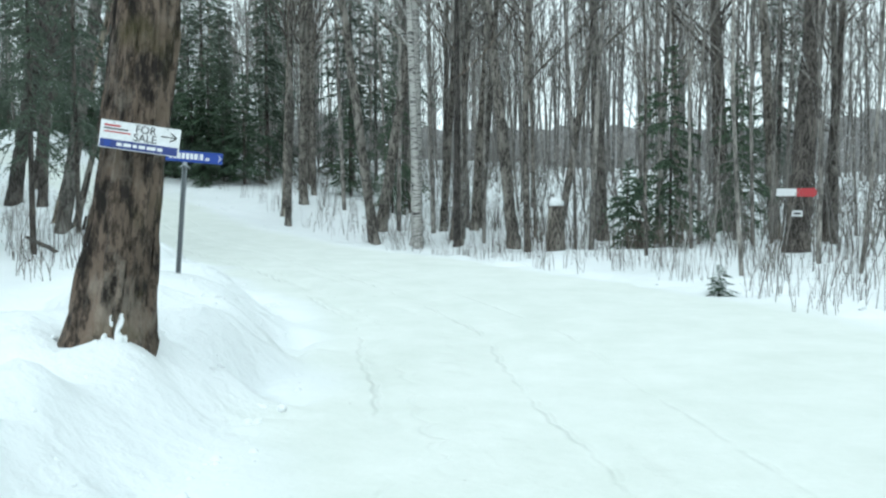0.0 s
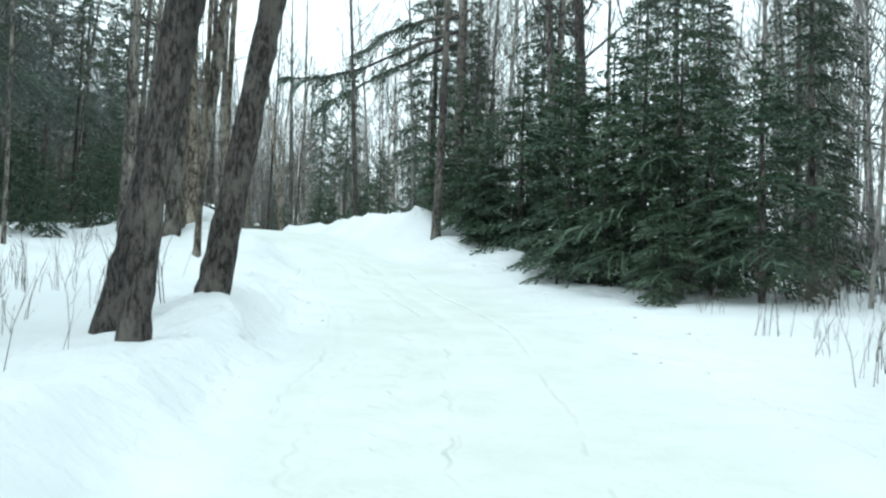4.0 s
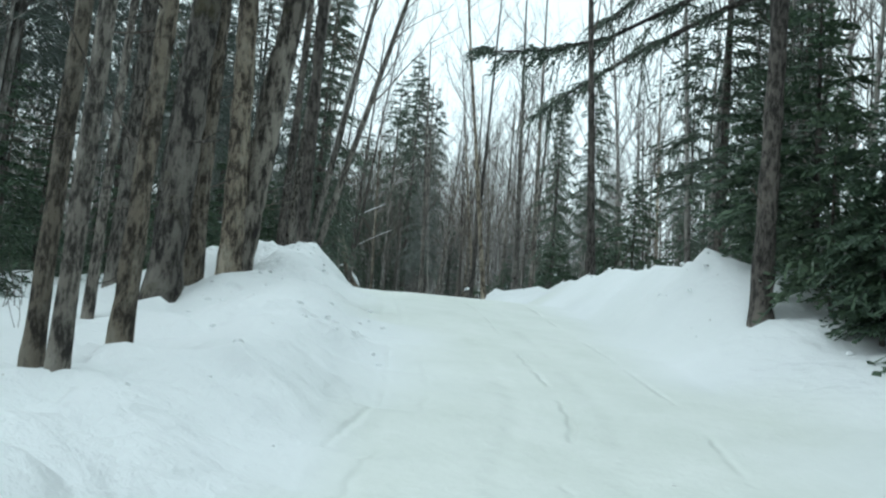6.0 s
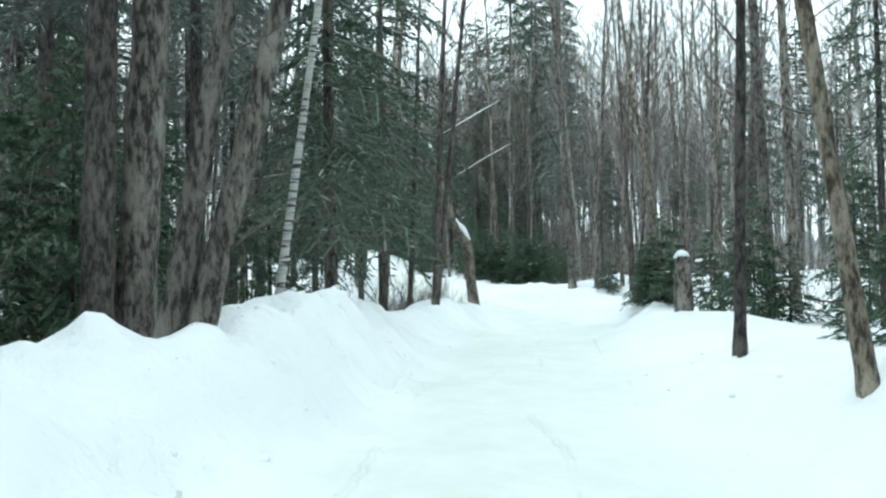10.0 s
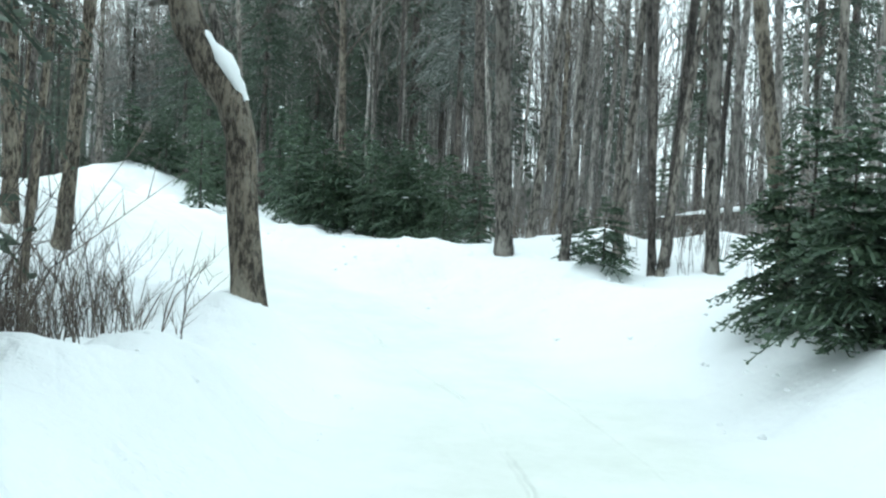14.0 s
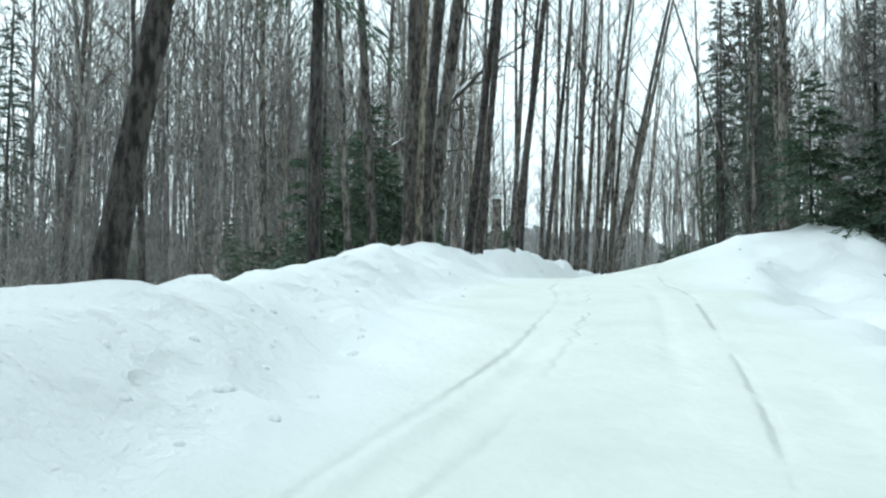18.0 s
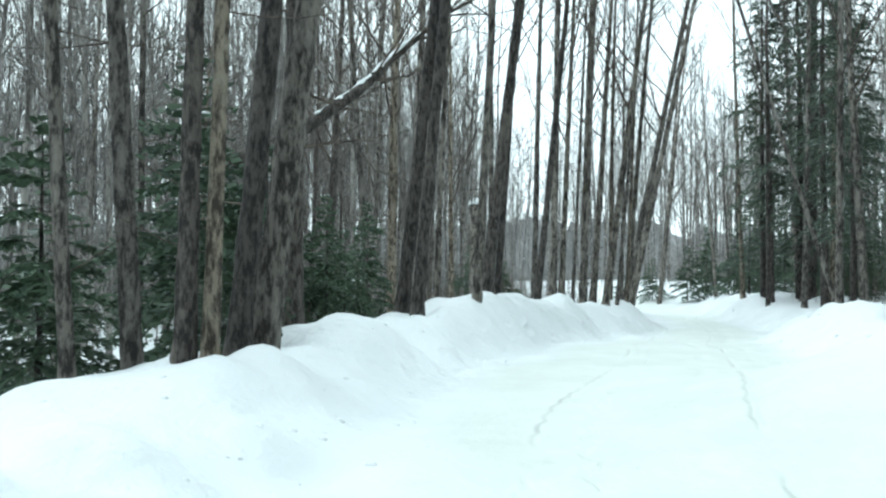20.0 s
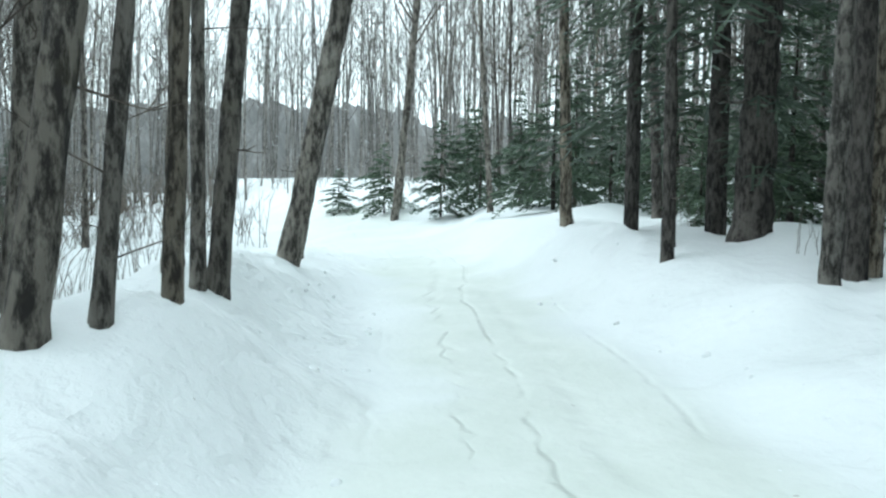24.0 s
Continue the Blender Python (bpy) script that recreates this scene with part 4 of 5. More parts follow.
for x, y, h, w in ((-17.0, 48.2, 5.4, 3.2), (-14.9, 46.6, 5.6, 3.4), (-12.6, 45.4, 5.6, 3.2), (-19.6, 49.4, 4.4, 2.8), (-16.6, 49.8, 6.2, 3.6),
                   (-12.0, 46.2, 6.6, 3.8), (-14.2, 47.8, 6.4, 3.6), (-9.8, 44.4, 5.4, 3.4), (-14.6, 45.2, 2.2, 1.8), (-11.6, 43.6, 2.4, 2.0),
                   (-52.4, 75.9, 2.6, 2.4), (-51.2, 75.0, 3.0, 2.6), (-86.3, 73.0, 3.2, 2.4), (-85.0, 72.4, 3.5, 2.4), (-88.0, 72.9, 3.0, 2.2),
                   (-81.4, 72.2, 2.8, 2.2), (-83.2, 73.0, 3.6, 2.4), (-110.5, 90.5, 4.2, 3.0), (-113.0, 91.5, 4.6, 3.2), (-116.0, 91.0, 4.4, 3.0),
                   (-118.0, 88.6, 3.8, 2.8), (-107.5, 92.5, 4.4, 3.0), (-121.5, 90.5, 4.5, 3.0)):
    fir(x, y, h, w)

# ---- the wood behind ----
BARE = [make_bare_tree(100 + k, (17, 15, 18, 16, 14, 19, 13, 16)[k], (0.16, 0.2, 0.24, 0.28, 0.14, 0.3, 0.12, 0.2)[k],
                       (rng.uniform(-.05, .05), rng.uniform(-.05, .05)), 0.22, 24, 0.3, (BARK_GREY, BARK_PALE, BARK_GREY, BARK_DARK)[k % 4],
                       stubs=5, sides=7) for k in range(8)]
fresh |= {p.name for p in BARE}


def free_spot(x, y, left, right, apart):
    _, st, d = station(x, y)
    if -left < d[0] < right:
        return False
    return all((x - a) ** 2 + (y - b) ** 2 > apart * apart for a, b in used)


def scatter(protos, count, near, reach, apart, sizes, power=1.3, first=0, last=None):
    made = tries = 0
    while made < count and tries < count * 30:
        tries += 1
        k = rng.randrange(first, last or len(LINE))
        side = rng.choice((-1, 1))
        d = near + (reach - near) * rng.random() ** power
        x = LINE[k, 0] + side * TANGENT[k, 1] * d + rng.uniform(-2, 2)
        y = LINE[k, 1] - side * TANGENT[k, 0] * d + rng.uniform(-2, 2)
        if free_spot(x, y, near, near + 1.5, apart):
            s = rng.uniform(*sizes)
            grow(protos[made % len(protos)], x, y, rng.uniform(0, 360), s, s)
            made += 1


def stand(protos, count, u0, u1, d0, d1, apart, sizes):
    """A denser stand of one kind along a stretch of the lane; d is negative on its west side."""
    made = tries = 0
    while made < count and tries < count * 30:
        tries += 1
        k = int(np.argmin(np.abs(STATION - rng.uniform(u0, u1))))
        d = rng.uniform(d0, d1)
        x, y = LINE[k, 0] + TANGENT[k, 1] * d, LINE[k, 1] - TANGENT[k, 0] * d
        if free_spot(x, y, 4.0, 5.0, apart):
            s = rng.uniform(*sizes)
            grow(protos[made % len(protos)], x, y, rng.uniform(0, 360), s * rng.uniform(0.9, 1.15), s)
            made += 1


stand(TALL, 16, 8.6, 14, -8, -19, 2.0, (0.75, 1.2))
stand(BIGFIRS, 20, 8.8, 14, -7.0, -15, 1.6, (0.5, 1.0))
stand(TALL, 14, 6, 13, 7, 18, 2.0, (0.7, 1.1))
stand(BIGFIRS, 20, 6, 14, 6, 16, 1.4, (0.5, 1.1))
stand(TALL, 8, 2.5, 5, -10, -18, 2.0, (0.7, 1.1))
stand(TALL, 20, 20.5, 27, 7.5, 19, 2.0, (0.75, 1.15))
stand(BIGFIRS, 30, 20, 29, 6.5, 20, 1.5, (0.5, 1.0))
stand(BIGFIRS, 14, 22, 30, -8, -20, 1.5, (0.25, 0.6))
stand(TALL, 6, 15, 20, 13, 26, 2.6, (0.8, 1.15))
stand(TALL, 3, 14.5, 19.5, -12, -24, 2.5, (0.7, 1.1))
stand(BARE, 10, 23.5, 30, -7, -20, 1.6, (0.7, 1.05))
scatter(BARE, 96, 6.0, 18, 1.2, (0.8, 1.2))
scatter(FIRS + BIGFIRS, 40, 8.0, 28, 1.5, (0.6, 1.1))
scatter(TALL, 14, 12.0, 34, 2.5, (0.8, 1.15))
stand(BARE, 10, 27, 31, -7, -16, 1.3, (0.7, 1.0))
stand(BARE, 10, 28, 31, 7, 14, 1.3, (0.7, 1.0))


# ---- far woods: one mass of slender trunks ----
def cone(vs, ts, p, q, r):
    """A twig: a slim three-sided spike from p to q."""
    o = len(vs)
    d = (q - p).normalized()
    u = d.cross(Vector((0.3, 0.9, 0.31))).normalized()
    v = d.cross(u)
    for a in (0.0, 2.094, 4.189):
        vs.append(p + u * (math.cos(a) * r) + v * (math.sin(a) * r))
    vs.append(q)
    ts.extend(((o, o + 1, o + 3), (o + 1, o + 2, o + 3), (o + 2, o, o + 3)))


def mesh_arrays(seed, height, dia, limbs, twigs, low=0.34, spread=1.0, twig=0.014):
    """A slender far tree as arrays: trunk, crooked limbs, fine twigs."""
    r = random.Random(seed)
    vs, fs = [], []
    pts = trunk_points(r, height, (r.uniform(-.07, .07), r.uniform(-.07, .07)), 0.25, 6)
    tube(vs, fs, pts, [dia / 2 * (1 - 0.8 * max(p.z, 0) / height) for p in pts], 5, cap=False)
    spikes = []
    for k in range(limbs):
        f = low + (1 - low) * (k + r.random()) / limbs
        i = min(int(f * 6), 5)
        p = pts[i].lerp(pts[i + 1], f * 6 - i)
        a = r.uniform(0, 6.283)
        way = Vector((math.cos(a), math.sin(a), r.uniform(0.7, 2.0))).normalized()
        L = height * r.uniform(0.12, 0.27) * (1.2 - 0.65 * f) * spread
        m = p + way * (L * 0.45)
        t = m + (way + Vector((r.uniform(-0.35, 0.35), r.uniform(-0.35, 0.35), r.uniform(0.3, 1.0)))).normalized() * (L * 0.6)
        tube(vs, fs, [p, m, t], [dia * 0.16, dia * 0.1, 0.006], 3, cap=False)
        for j in range(twigs):
            g = r.uniform(0.25, 1.0)
            s = p.lerp(m, g * 2) if g < 0.5 else m.lerp(t, g * 2 - 1)
            spikes.append((s, s + (way * 0.7 + Vector((r.uniform(-0.8, 0.8), r.uniform(-0.8, 0.8), r.uniform(0.1, 1.2)))) * (L * r.uniform(0.2, 0.5))))
    ts = []
    for f in fs:
        ts.extend(((f[0], f[1], f[2]), (f[0], f[2], f[3])))
    for s, t in spikes:
        cone(vs, ts, s, t, twig)
    return np.array([tuple(v) for v in vs]), np.array(ts)


def joined_wood(name, protos, spots, mat, label):
    V, Q, base = [], [], 0
    for x, y, z, turn, s, k in spots:
        v, q = protos[k]
        c, sn = math.cos(turn) * s, math.sin(turn) * s
        V.append(np.stack([c * v[:, 0] - sn * v[:, 1] + x, sn * v[:, 0] + c * v[:, 1] + y, v[:, 2] * s + z], 1))
        Q.append(q + base)
        base += len(v)
    V, Q = np.concatenate(V), np.concatenate(Q)
    me = bpy.data.meshes.new(name)
    me.vertices.add(len(V))
    me.vertices.foreach_set("co", V.astype(np.float32).ravel())
    me.loops.add(Q.size)
    me.loops.foreach_set("vertex_index", Q.astype(np.int32).ravel())
    me.polygons.add(len(Q))
    me.polygons.foreach_set("loop_start", np.arange(0, Q.size, 3, dtype=np.int32))
    me.update(calc_edges=True)
    me.validate()
    me.materials.append(mat)
    return tagged(new(name, me), label, "woodland", kind="stuff")


# stretches of more open wood: first and last station, side of the lane, share left out
OPEN_WOOD = ((12.0, 17.5, 1, 0.25), (12.0, 17.5, -1, 0.3), (17.5, 21.5, 1, 0.45), (17.5, 20.5, -1, 0.6), (20.5, 25.2, -1, 0.65))


def far_spots(count, near, reach, protos, sizes, seed, start=0.0):
    r = np.random.RandomState(seed)
    k = r.randint(int(start * len(LINE)), len(LINE), count * 6)
    ang, d = r.uniform(0, 2 * np.pi, count * 6), near + (reach - near) * r.rand(count * 6)
    x, y = LINE[k, 0] + np.cos(ang) * d, LINE[k, 1] + np.sin(ang) * d
    zr, st, dd = station(x, y)
    clear = np.zeros(len(x))
    for u0, u1, side, share in OPEN_WOOD:
        clear = np.where((st > u0) & (st < u1) & (dd * side > 0), share, clear)
    fits = np.abs(dd) > near * 0.9
    keep = np.where(fits)[0][:count]
    keep = keep[r.rand(len(keep)) > clear[keep]]
    z = ground_height(x[keep], y[keep], False) - 0.1
    return [(x[i], y[i], z[n], r.uniform(0, 6.28), r.uniform(*sizes), r.randint(protos)) for n, i in enumerate(keep)]


def shrub_arrays(seed, h):
    """A twiggy understorey clump of crossing thin stems."""
    r = random.Random(seed)
    vs, ts = [], []
    for k in range(8):
        p = Vector((r.uniform(-0.9, 0.9), r.uniform(-0.9, 0.9), -0.1))
        way = Vector((r.uniform(-0.35, 0.35), r.uniform(-0.35, 0.35), 1.0)).normalized()
        L = h * r.uniform(0.6, 1.15)
        q = p + way * L
        cone(vs, ts, p, q, 0.022)
        for j in range(7):
            s = p.lerp(q, r.uniform(0.25, 0.95))
            cone(vs, ts, s, s + Vector((r.uniform(-1, 1), r.uniform(-1, 1), r.uniform(0.4, 1.4))) * (L * 0.22), 0.012)
    return np.array([tuple(v) for v in vs]), np.array(ts)


MIDWOOD = [mesh_arrays(300 + k, (15, 17, 13, 16, 18, 14)[k], (0.15, 0.2, 0.11, 0.17, 0.23, 0.13)[k], 20, 6) for k in range(6)]
THIN = [mesh_arrays(320 + k, (14, 16, 12, 18)[k], (0.15, 0.18, 0.22, 0.17)[k], 13, 4, 0.3, 1.15, 0.019) for k in range(4)]
SHRUBS = [shrub_arrays(360 + k, (3.2, 4.2, 2.4, 5.0)[k]) for k in range(4)]
# these three masses wear the bark tones with haze painted in
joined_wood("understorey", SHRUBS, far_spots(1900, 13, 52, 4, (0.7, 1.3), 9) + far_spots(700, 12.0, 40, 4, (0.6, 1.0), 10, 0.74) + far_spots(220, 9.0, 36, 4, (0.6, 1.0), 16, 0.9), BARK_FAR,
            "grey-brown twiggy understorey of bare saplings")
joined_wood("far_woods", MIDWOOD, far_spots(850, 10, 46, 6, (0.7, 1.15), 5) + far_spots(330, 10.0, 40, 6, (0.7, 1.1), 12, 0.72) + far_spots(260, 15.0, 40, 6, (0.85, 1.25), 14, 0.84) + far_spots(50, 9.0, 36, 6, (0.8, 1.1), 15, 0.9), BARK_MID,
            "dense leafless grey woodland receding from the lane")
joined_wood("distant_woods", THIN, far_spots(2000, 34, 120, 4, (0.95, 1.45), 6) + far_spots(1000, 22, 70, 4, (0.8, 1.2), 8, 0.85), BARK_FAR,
            "distant grey leafless woodland, paled as by snow haze")


# ---- a wooded rise closes the view ----
def far_rise():
    m, nt, bsdf = material("distant_wooded_rise", 0.95)
    streak = noise_node(nt, 0.6, 6, (1, 1, 0.08), rough=0.7)
    r = ramp_node(nt, streak.outputs["Fac"], ((0.3, (0.13, 0.13, 0.13)), (0.55, (0.22, 0.215, 0.21)), (0.75, (0.36, 0.36, 0.36))))
    nt.links.new(r.outputs[0], bsdf.inputs["Base Color"])
    vs, fs, n = [], [], 1300
    for i in range(n):
        a = 6.2832 * i / n
        R = 175 + 18 * math.sin(3 * a + 1) + 9 * math.sin(7 * a)
        top = 10 + 1.6 * math.sin(5 * a) + 0.8 * math.sin(17 * a + 2) + rng.uniform(-2.2, 2.4)
        for rr, z in ((R - 14, 0.0), (R - 6, 0.72 * top), (R, top), (R + 25, top)):
            vs.append((-45 + rr * math.cos(a), 45 + rr * math.sin(a), 4.0 + z))
    for i in range(n):
        j = (i + 1) % n
        for k in range(3):
            fs.append((4 * i + k, 4 * j + k, 4 * j + k + 1, 4 * i + k + 1))
    ob = mesh_object("backdrop", vs, fs, m)
    tagged(ob, "distant wooded rise, grey with bare trees", "backdrop", kind="structure")


far_rise()


# ---- the great shaggy tree with the signs ----
def plain(name, colour, rough=0.5, metal=0.0):
    m, nt, bsdf = material(name, rough)
    nz = noise_node(nt, 30.0, 4)
    c = ramp_node(nt, nz.outputs["Fac"], ((0.3, tuple(0.86 * v for v in colour)), (0.7, colour)))
    nt.links.new(c.outputs[0], bsdf.inputs["Base Color"])
    bsdf.inputs["Metallic"].default_value = metal
    return m


SIGN_WHITE = plain("sign_white", (0.78, 0.79, 0.8))
SIGN_BLUE = plain("sign_blue", (0.02, 0.06, 0.33))
SIGN_NAVY = plain("sign_navy", (0.03, 0.05, 0.22))
SIGN_RED = plain("sign_red", (0.5, 0.05, 0.06))
SIGN_BLACK = plain("sign_black", (0.02, 0.02, 0.022))
POST_STEEL = plain("weathered_post_steel", (0.2, 0.22, 0.23), 0.55, 0.5)
GALVANIZED = plain("galvanized_steel", (0.42, 0.45, 0.46), 0.45, 0.8)


def box(parent, name, size, at, mat, label="", bevel=0.003):
    bm = bmesh.new()
    bmesh.ops.create_cube(bm, size=1.0)
    bmesh.ops.scale(bm, vec=size, verts=bm.verts)
    if bevel:
        bmesh.ops.bevel(bm, geom=list(bm.edges), offset=min(bevel, min(size) * 0.3), segments=2, affect="EDGES")
    bmesh.ops.translate(bm, vec=at, verts=bm.verts)
    return part(name, bm, mat, parent, label)


def lettering(parent, name, words, size, at, mat):
    """Raised letters that face -y of their thing."""
    cu = bpy.data.curves.new(name, "FONT")
    cu.body, cu.size, cu.extrude, cu.align_x, cu.align_y = words, size, 0.0015, "CENTER", "CENTER"
    tmp = new("tmp", cu)
    me = bpy.data.meshes.new_from_object(tmp)
    bpy.data.objects.remove(tmp)
    me.transform(Matrix.Translation(at) @ pose(0, 0, 0, 90, 0, 0))
    me.materials.clear()
    me.materials.append(mat)
    ob = new(name, me)
    ob.parent = parent
    return ob


def shaggy_tree():
    r = random.Random(41)
    tree = new("maple_tree")
    base = Vector((0, 0, 0))
    n, sides, H = 190, 84, 15.0
    vs, fs = [], []
    for i in range(n + 1):
        f = (i / n) ** 1.5
        z = -0.4 + f * H
        zz = max(z, 0)
        rad = 0.29 * (1 + 0.3 * math.exp(-zz / 0.35)) * (1 - 0.055 * zz)
        cx, cy = 0.155 * z + 0.03 * math.sin(z * 1.3), 0.01 * z
        for k in range(sides):
            a = 6.2832 * k / sides
            q = Vector((math.cos(a) * 2.2, math.sin(a) * 2.2, z * 0.9))
            plate = noise.noise(Vector((q.x * 3.2, q.y * 3.2, z * 1.1 + 5))) + 0.6 * noise.noise(Vector((q.x * 7, q.y * 7, z * 2.6)))
            lobe = 0.05 * math.sin(3 * a + 0.7) + 0.03 * math.sin(5 * a + z)
            flake = abs(noise.noise(Vector((q.x * 5.5, q.y * 5.5, z * 2.4 + 9))))
            R = rad * (1 + lobe * (0.4 + math.exp(-zz))) + 0.04 * plate - 0.05 * max(0.0, 0.22 - flake)
            vs.append((cx + R * math.cos(a), cy + R * math.sin(a), z))
    for i in range(n):
        for k in range(sides):
            j = (k + 1) % sides
            fs.append((i * sides + k, i * sides + j, (i + 1) * sides + j, (i + 1) * sides + k))
    mesh_object("trunk", vs, fs, BARK_SHAG, tree)
    # loose strips of bark
    for s in range(60):
        z = r.uniform(0.1, 4.6)
        a = r.uniform(0, 6.28)
        rad = 0.29 * (1 + 0.3 * math.exp(-z / 0.35)) * (1 - 0.055 * z) + 0.018
        L, w = r.uniform(0.1, 0.3), r.uniform(0.02, 0.05)
        pv, pf = [], []
        for i in range(4):
            zz = z + L * i / 3
            lift = 0.012 * (1 - i / 3) + 0.004
            for da, out in ((-w / rad / 2, 0), (0, 0.012), (w / rad / 2, 0)):
                R = rad + lift + out
                pv.append((0.155 * zz + R * math.cos(a + da), 0.01 * zz + R * math.sin(a + da), zz))
        for i in range(3):
            for k in range(2):
                o = i * 3 + k
                pf.append((o, o + 1, o + 4, o + 3))
        mesh_object("bark_strip", pv, pf, BARK_SHAG, tree)
    vs, fs = [], []
    for k in range(16):
        z = 6 + 8 * k / 16
        a = r.uniform(0, 6.28)
        branch(vs, fs, r, Vector((0.155 * z, 0, z)), Vector((math.cos(a), math.sin(a), 0.9)), r.uniform(2, 4), 0.07, 2)
    mesh_object("crown", vs, fs, BARK_SHAG, tree)
    vs, fs, m = [], [], 26
    for i in range(m + 1):
        for k in range(m + 1):
            u, v = 2 * k / m - 1, i / m
            a, h = -1.0 + 0.42 * u, -0.08 + 0.5 * v
            ragged = noise.noise(Vector((u * 2.2, v * 3.5, 3.0))) + 0.5 * noise.noise(Vector((u * 5.0, v * 8.0, 7.0)))
            cover = 0.75 - abs(u) ** 2.2 - (1.25 * max(v - 0.16, 0.0)) ** 1.6 + 0.75 * ragged
            rad = 0.29 * (1 + 0.3 * math.exp(-max(h, 0) / 0.35)) - 0.05 + 0.115 * min(max(cover, -0.4), 0.7)
            vs.append((0.155 * h + rad * math.cos(a), 0.01 * h + rad * math.sin(a), h))
    for i in range(m):
        for k in range(m):
            o = i * (m + 1) + k
            fs.append((o, o + 1, o + m + 2, o + m + 1))
    mesh_object("snow_patch", vs, fs, SNOW, tree, "snow plastered on the foot")
    settle(tree, -2.85, 7.48, 0, 0.0)
    used.append((-2.85, 7.48))
    tagged(tree, "thick old maple with shaggy flaking bark and moss", "tree", "woodland trees")


shaggy_tree()


def for_sale_sign():
    s = new("sale_sign")
    box(s, "panel", (0.6, 0.012, 0.21), (0, 0, 0), SIGN_WHITE)
    box(s, "web_band", (0.58, 0.003, 0.062), (0, -0.0085, -0.068), SIGN_NAVY, "navy band at the foot")
    box(s, "logo", (0.05, 0.002, 0.045), (-0.235, -0.0115, -0.068), SIGN_BLUE, "small blue emblem")
    x = -0.17
    for w in (0.05, 0.07, 0.045, 0.06, 0.08, 0.05):
        box(s, "band_mark", (w - 0.012, 0.002, 0.026), (x + w / 2, -0.0115, -0.068), SIGN_WHITE, "white bar of unread writing")
        x += w
    for k, (w, c) in enumerate(((0.12, SIGN_RED), (0.18, SIGN_BLACK), (0.2, SIGN_RED))):
        box(s, "agent_mark", (w, 0.002, 0.01 if k else 0.014), (-0.27 + w / 2, -0.0075, 0.068 - 0.024 * k), c, "thin bar of unread print")
    lettering(s, "word", "FOR", 0.083, (0.04, -0.008, 0.062), SIGN_BLACK)
    lettering(s, "word", "SALE", 0.083, (0.04, -0.008, -0.002), SIGN_BLACK)
    box(s, "arrow_shaft", (0.11, 0.002, 0.009), (0.21, -0.0075, 0.035), SIGN_BLACK)
    for sg in (-1, 1):
        b = box(s, "arrow_barb", (0.055, 0.002, 0.01), (0, 0, 0), SIGN_BLACK)
        b.matrix_basis = pose(0.25, -0.0075, 0.035 + sg * 0.017, 0, sg * 32, 0)
    for sx in (-0.2, 0.2):
        bm = bmesh.new()
        bmesh.ops.create_cone(bm, cap_ends=True, segments=10, radius1=0.007, radius2=0.007, depth=0.006)
        bmesh.ops.rotate(bm, cent=(0, 0, 0), matrix=Matrix.Rotation(radians(90), 3, "X"), verts=bm.verts)
        bmesh.ops.translate(bm, vec=(sx, -0.008, 0.093), verts=bm.verts)
        part("nail", bm, GALVANIZED, s)
    s.matrix_basis = pose(-2.36, 7.02, 2.02, 0, 8, 4)
    tagged(s, "white for-sale board with black letters nailed to the maple", "sign")


for_sale_sign()


def street_sign():
    s = new("street_sign")
    z0 = gz(-3.56, 12.3)
    H = 2.2 - z0 - 0.12
    post = box(s, "post", (0.034, 0.005, H + 0.4), (0, 0.012, (H - 0.4) / 2 - 0.08), POST_STEEL, "grey perforated steel channel post", 0.001)
    for sg in (-1, 1):
        box(post, "flange", (0.005, 0.026, H + 0.4), (sg * 0.019, 0.0, (H - 0.4) / 2 - 0.08), POST_STEEL, "", 0.001)
        box(post, "lip", (0.014, 0.004, H + 0.4), (sg * 0.028, -0.013, (H - 0.4) / 2 - 0.08), POST_STEEL, "", 0.001)
    # solid black chips paint the dark of the post's perforations
    for k in range(36):
        box(post, "hole", (0.011, 0.002, 0.017), (0, 0.0085, 0.1 + 0.05 * k), SIGN_BLACK, "", 0)
    box(s, "bracket", (0.05, 0.03, 0.05), (0, 0, H - 0.1), GALVANIZED)
    box(s, "blade", (0.8, 0.008, 0.15), (0.09, 0, H), SIGN_BLUE, "blue street-name blade", 0.004)
    x = -0.22
    for w in (0.055,) * 7 + (0.02, 0.055):
        box(s, "letter_bar", (w - 0.013, 0.002, 0.08), (x + w / 2, -0.0055, H + 0.004), SIGN_WHITE, "white bar in place of a letter", 0)
        x += w
    for w in (0.03, 0.03):
        box(s, "letter_bar", (w - 0.01, 0.002, 0.038), (x + 0.02 + w / 2, -0.0055, H - 0.02), SIGN_WHITE, "white bar in place of a letter", 0)
        x += w
    for sg in (-1, 1):
        b = box(s, "chevron_bar", (0.06, 0.002, 0.01), (0, 0, 0), SIGN_WHITE)
        b.matrix_basis = pose(0.452, -0.0055, H + sg * 0.022, 0, sg * 52, 0)
    for sg in (-1, 1):
        b = box(s, "clamp_arm", (0.09, 0.006, 0.012), (0, 0, 0), GALVANIZED)
        b.matrix_basis = pose(sg * 0.04, -0.02, H - 0.13, 0, sg * 35, 0)
    s.matrix_basis = pose(-3.65, 12.3, z0, 0, 4.5, 6)
    tagged(s, "blue street-name sign on a perforated steel post in a snowbank", "street sign")


street_sign()


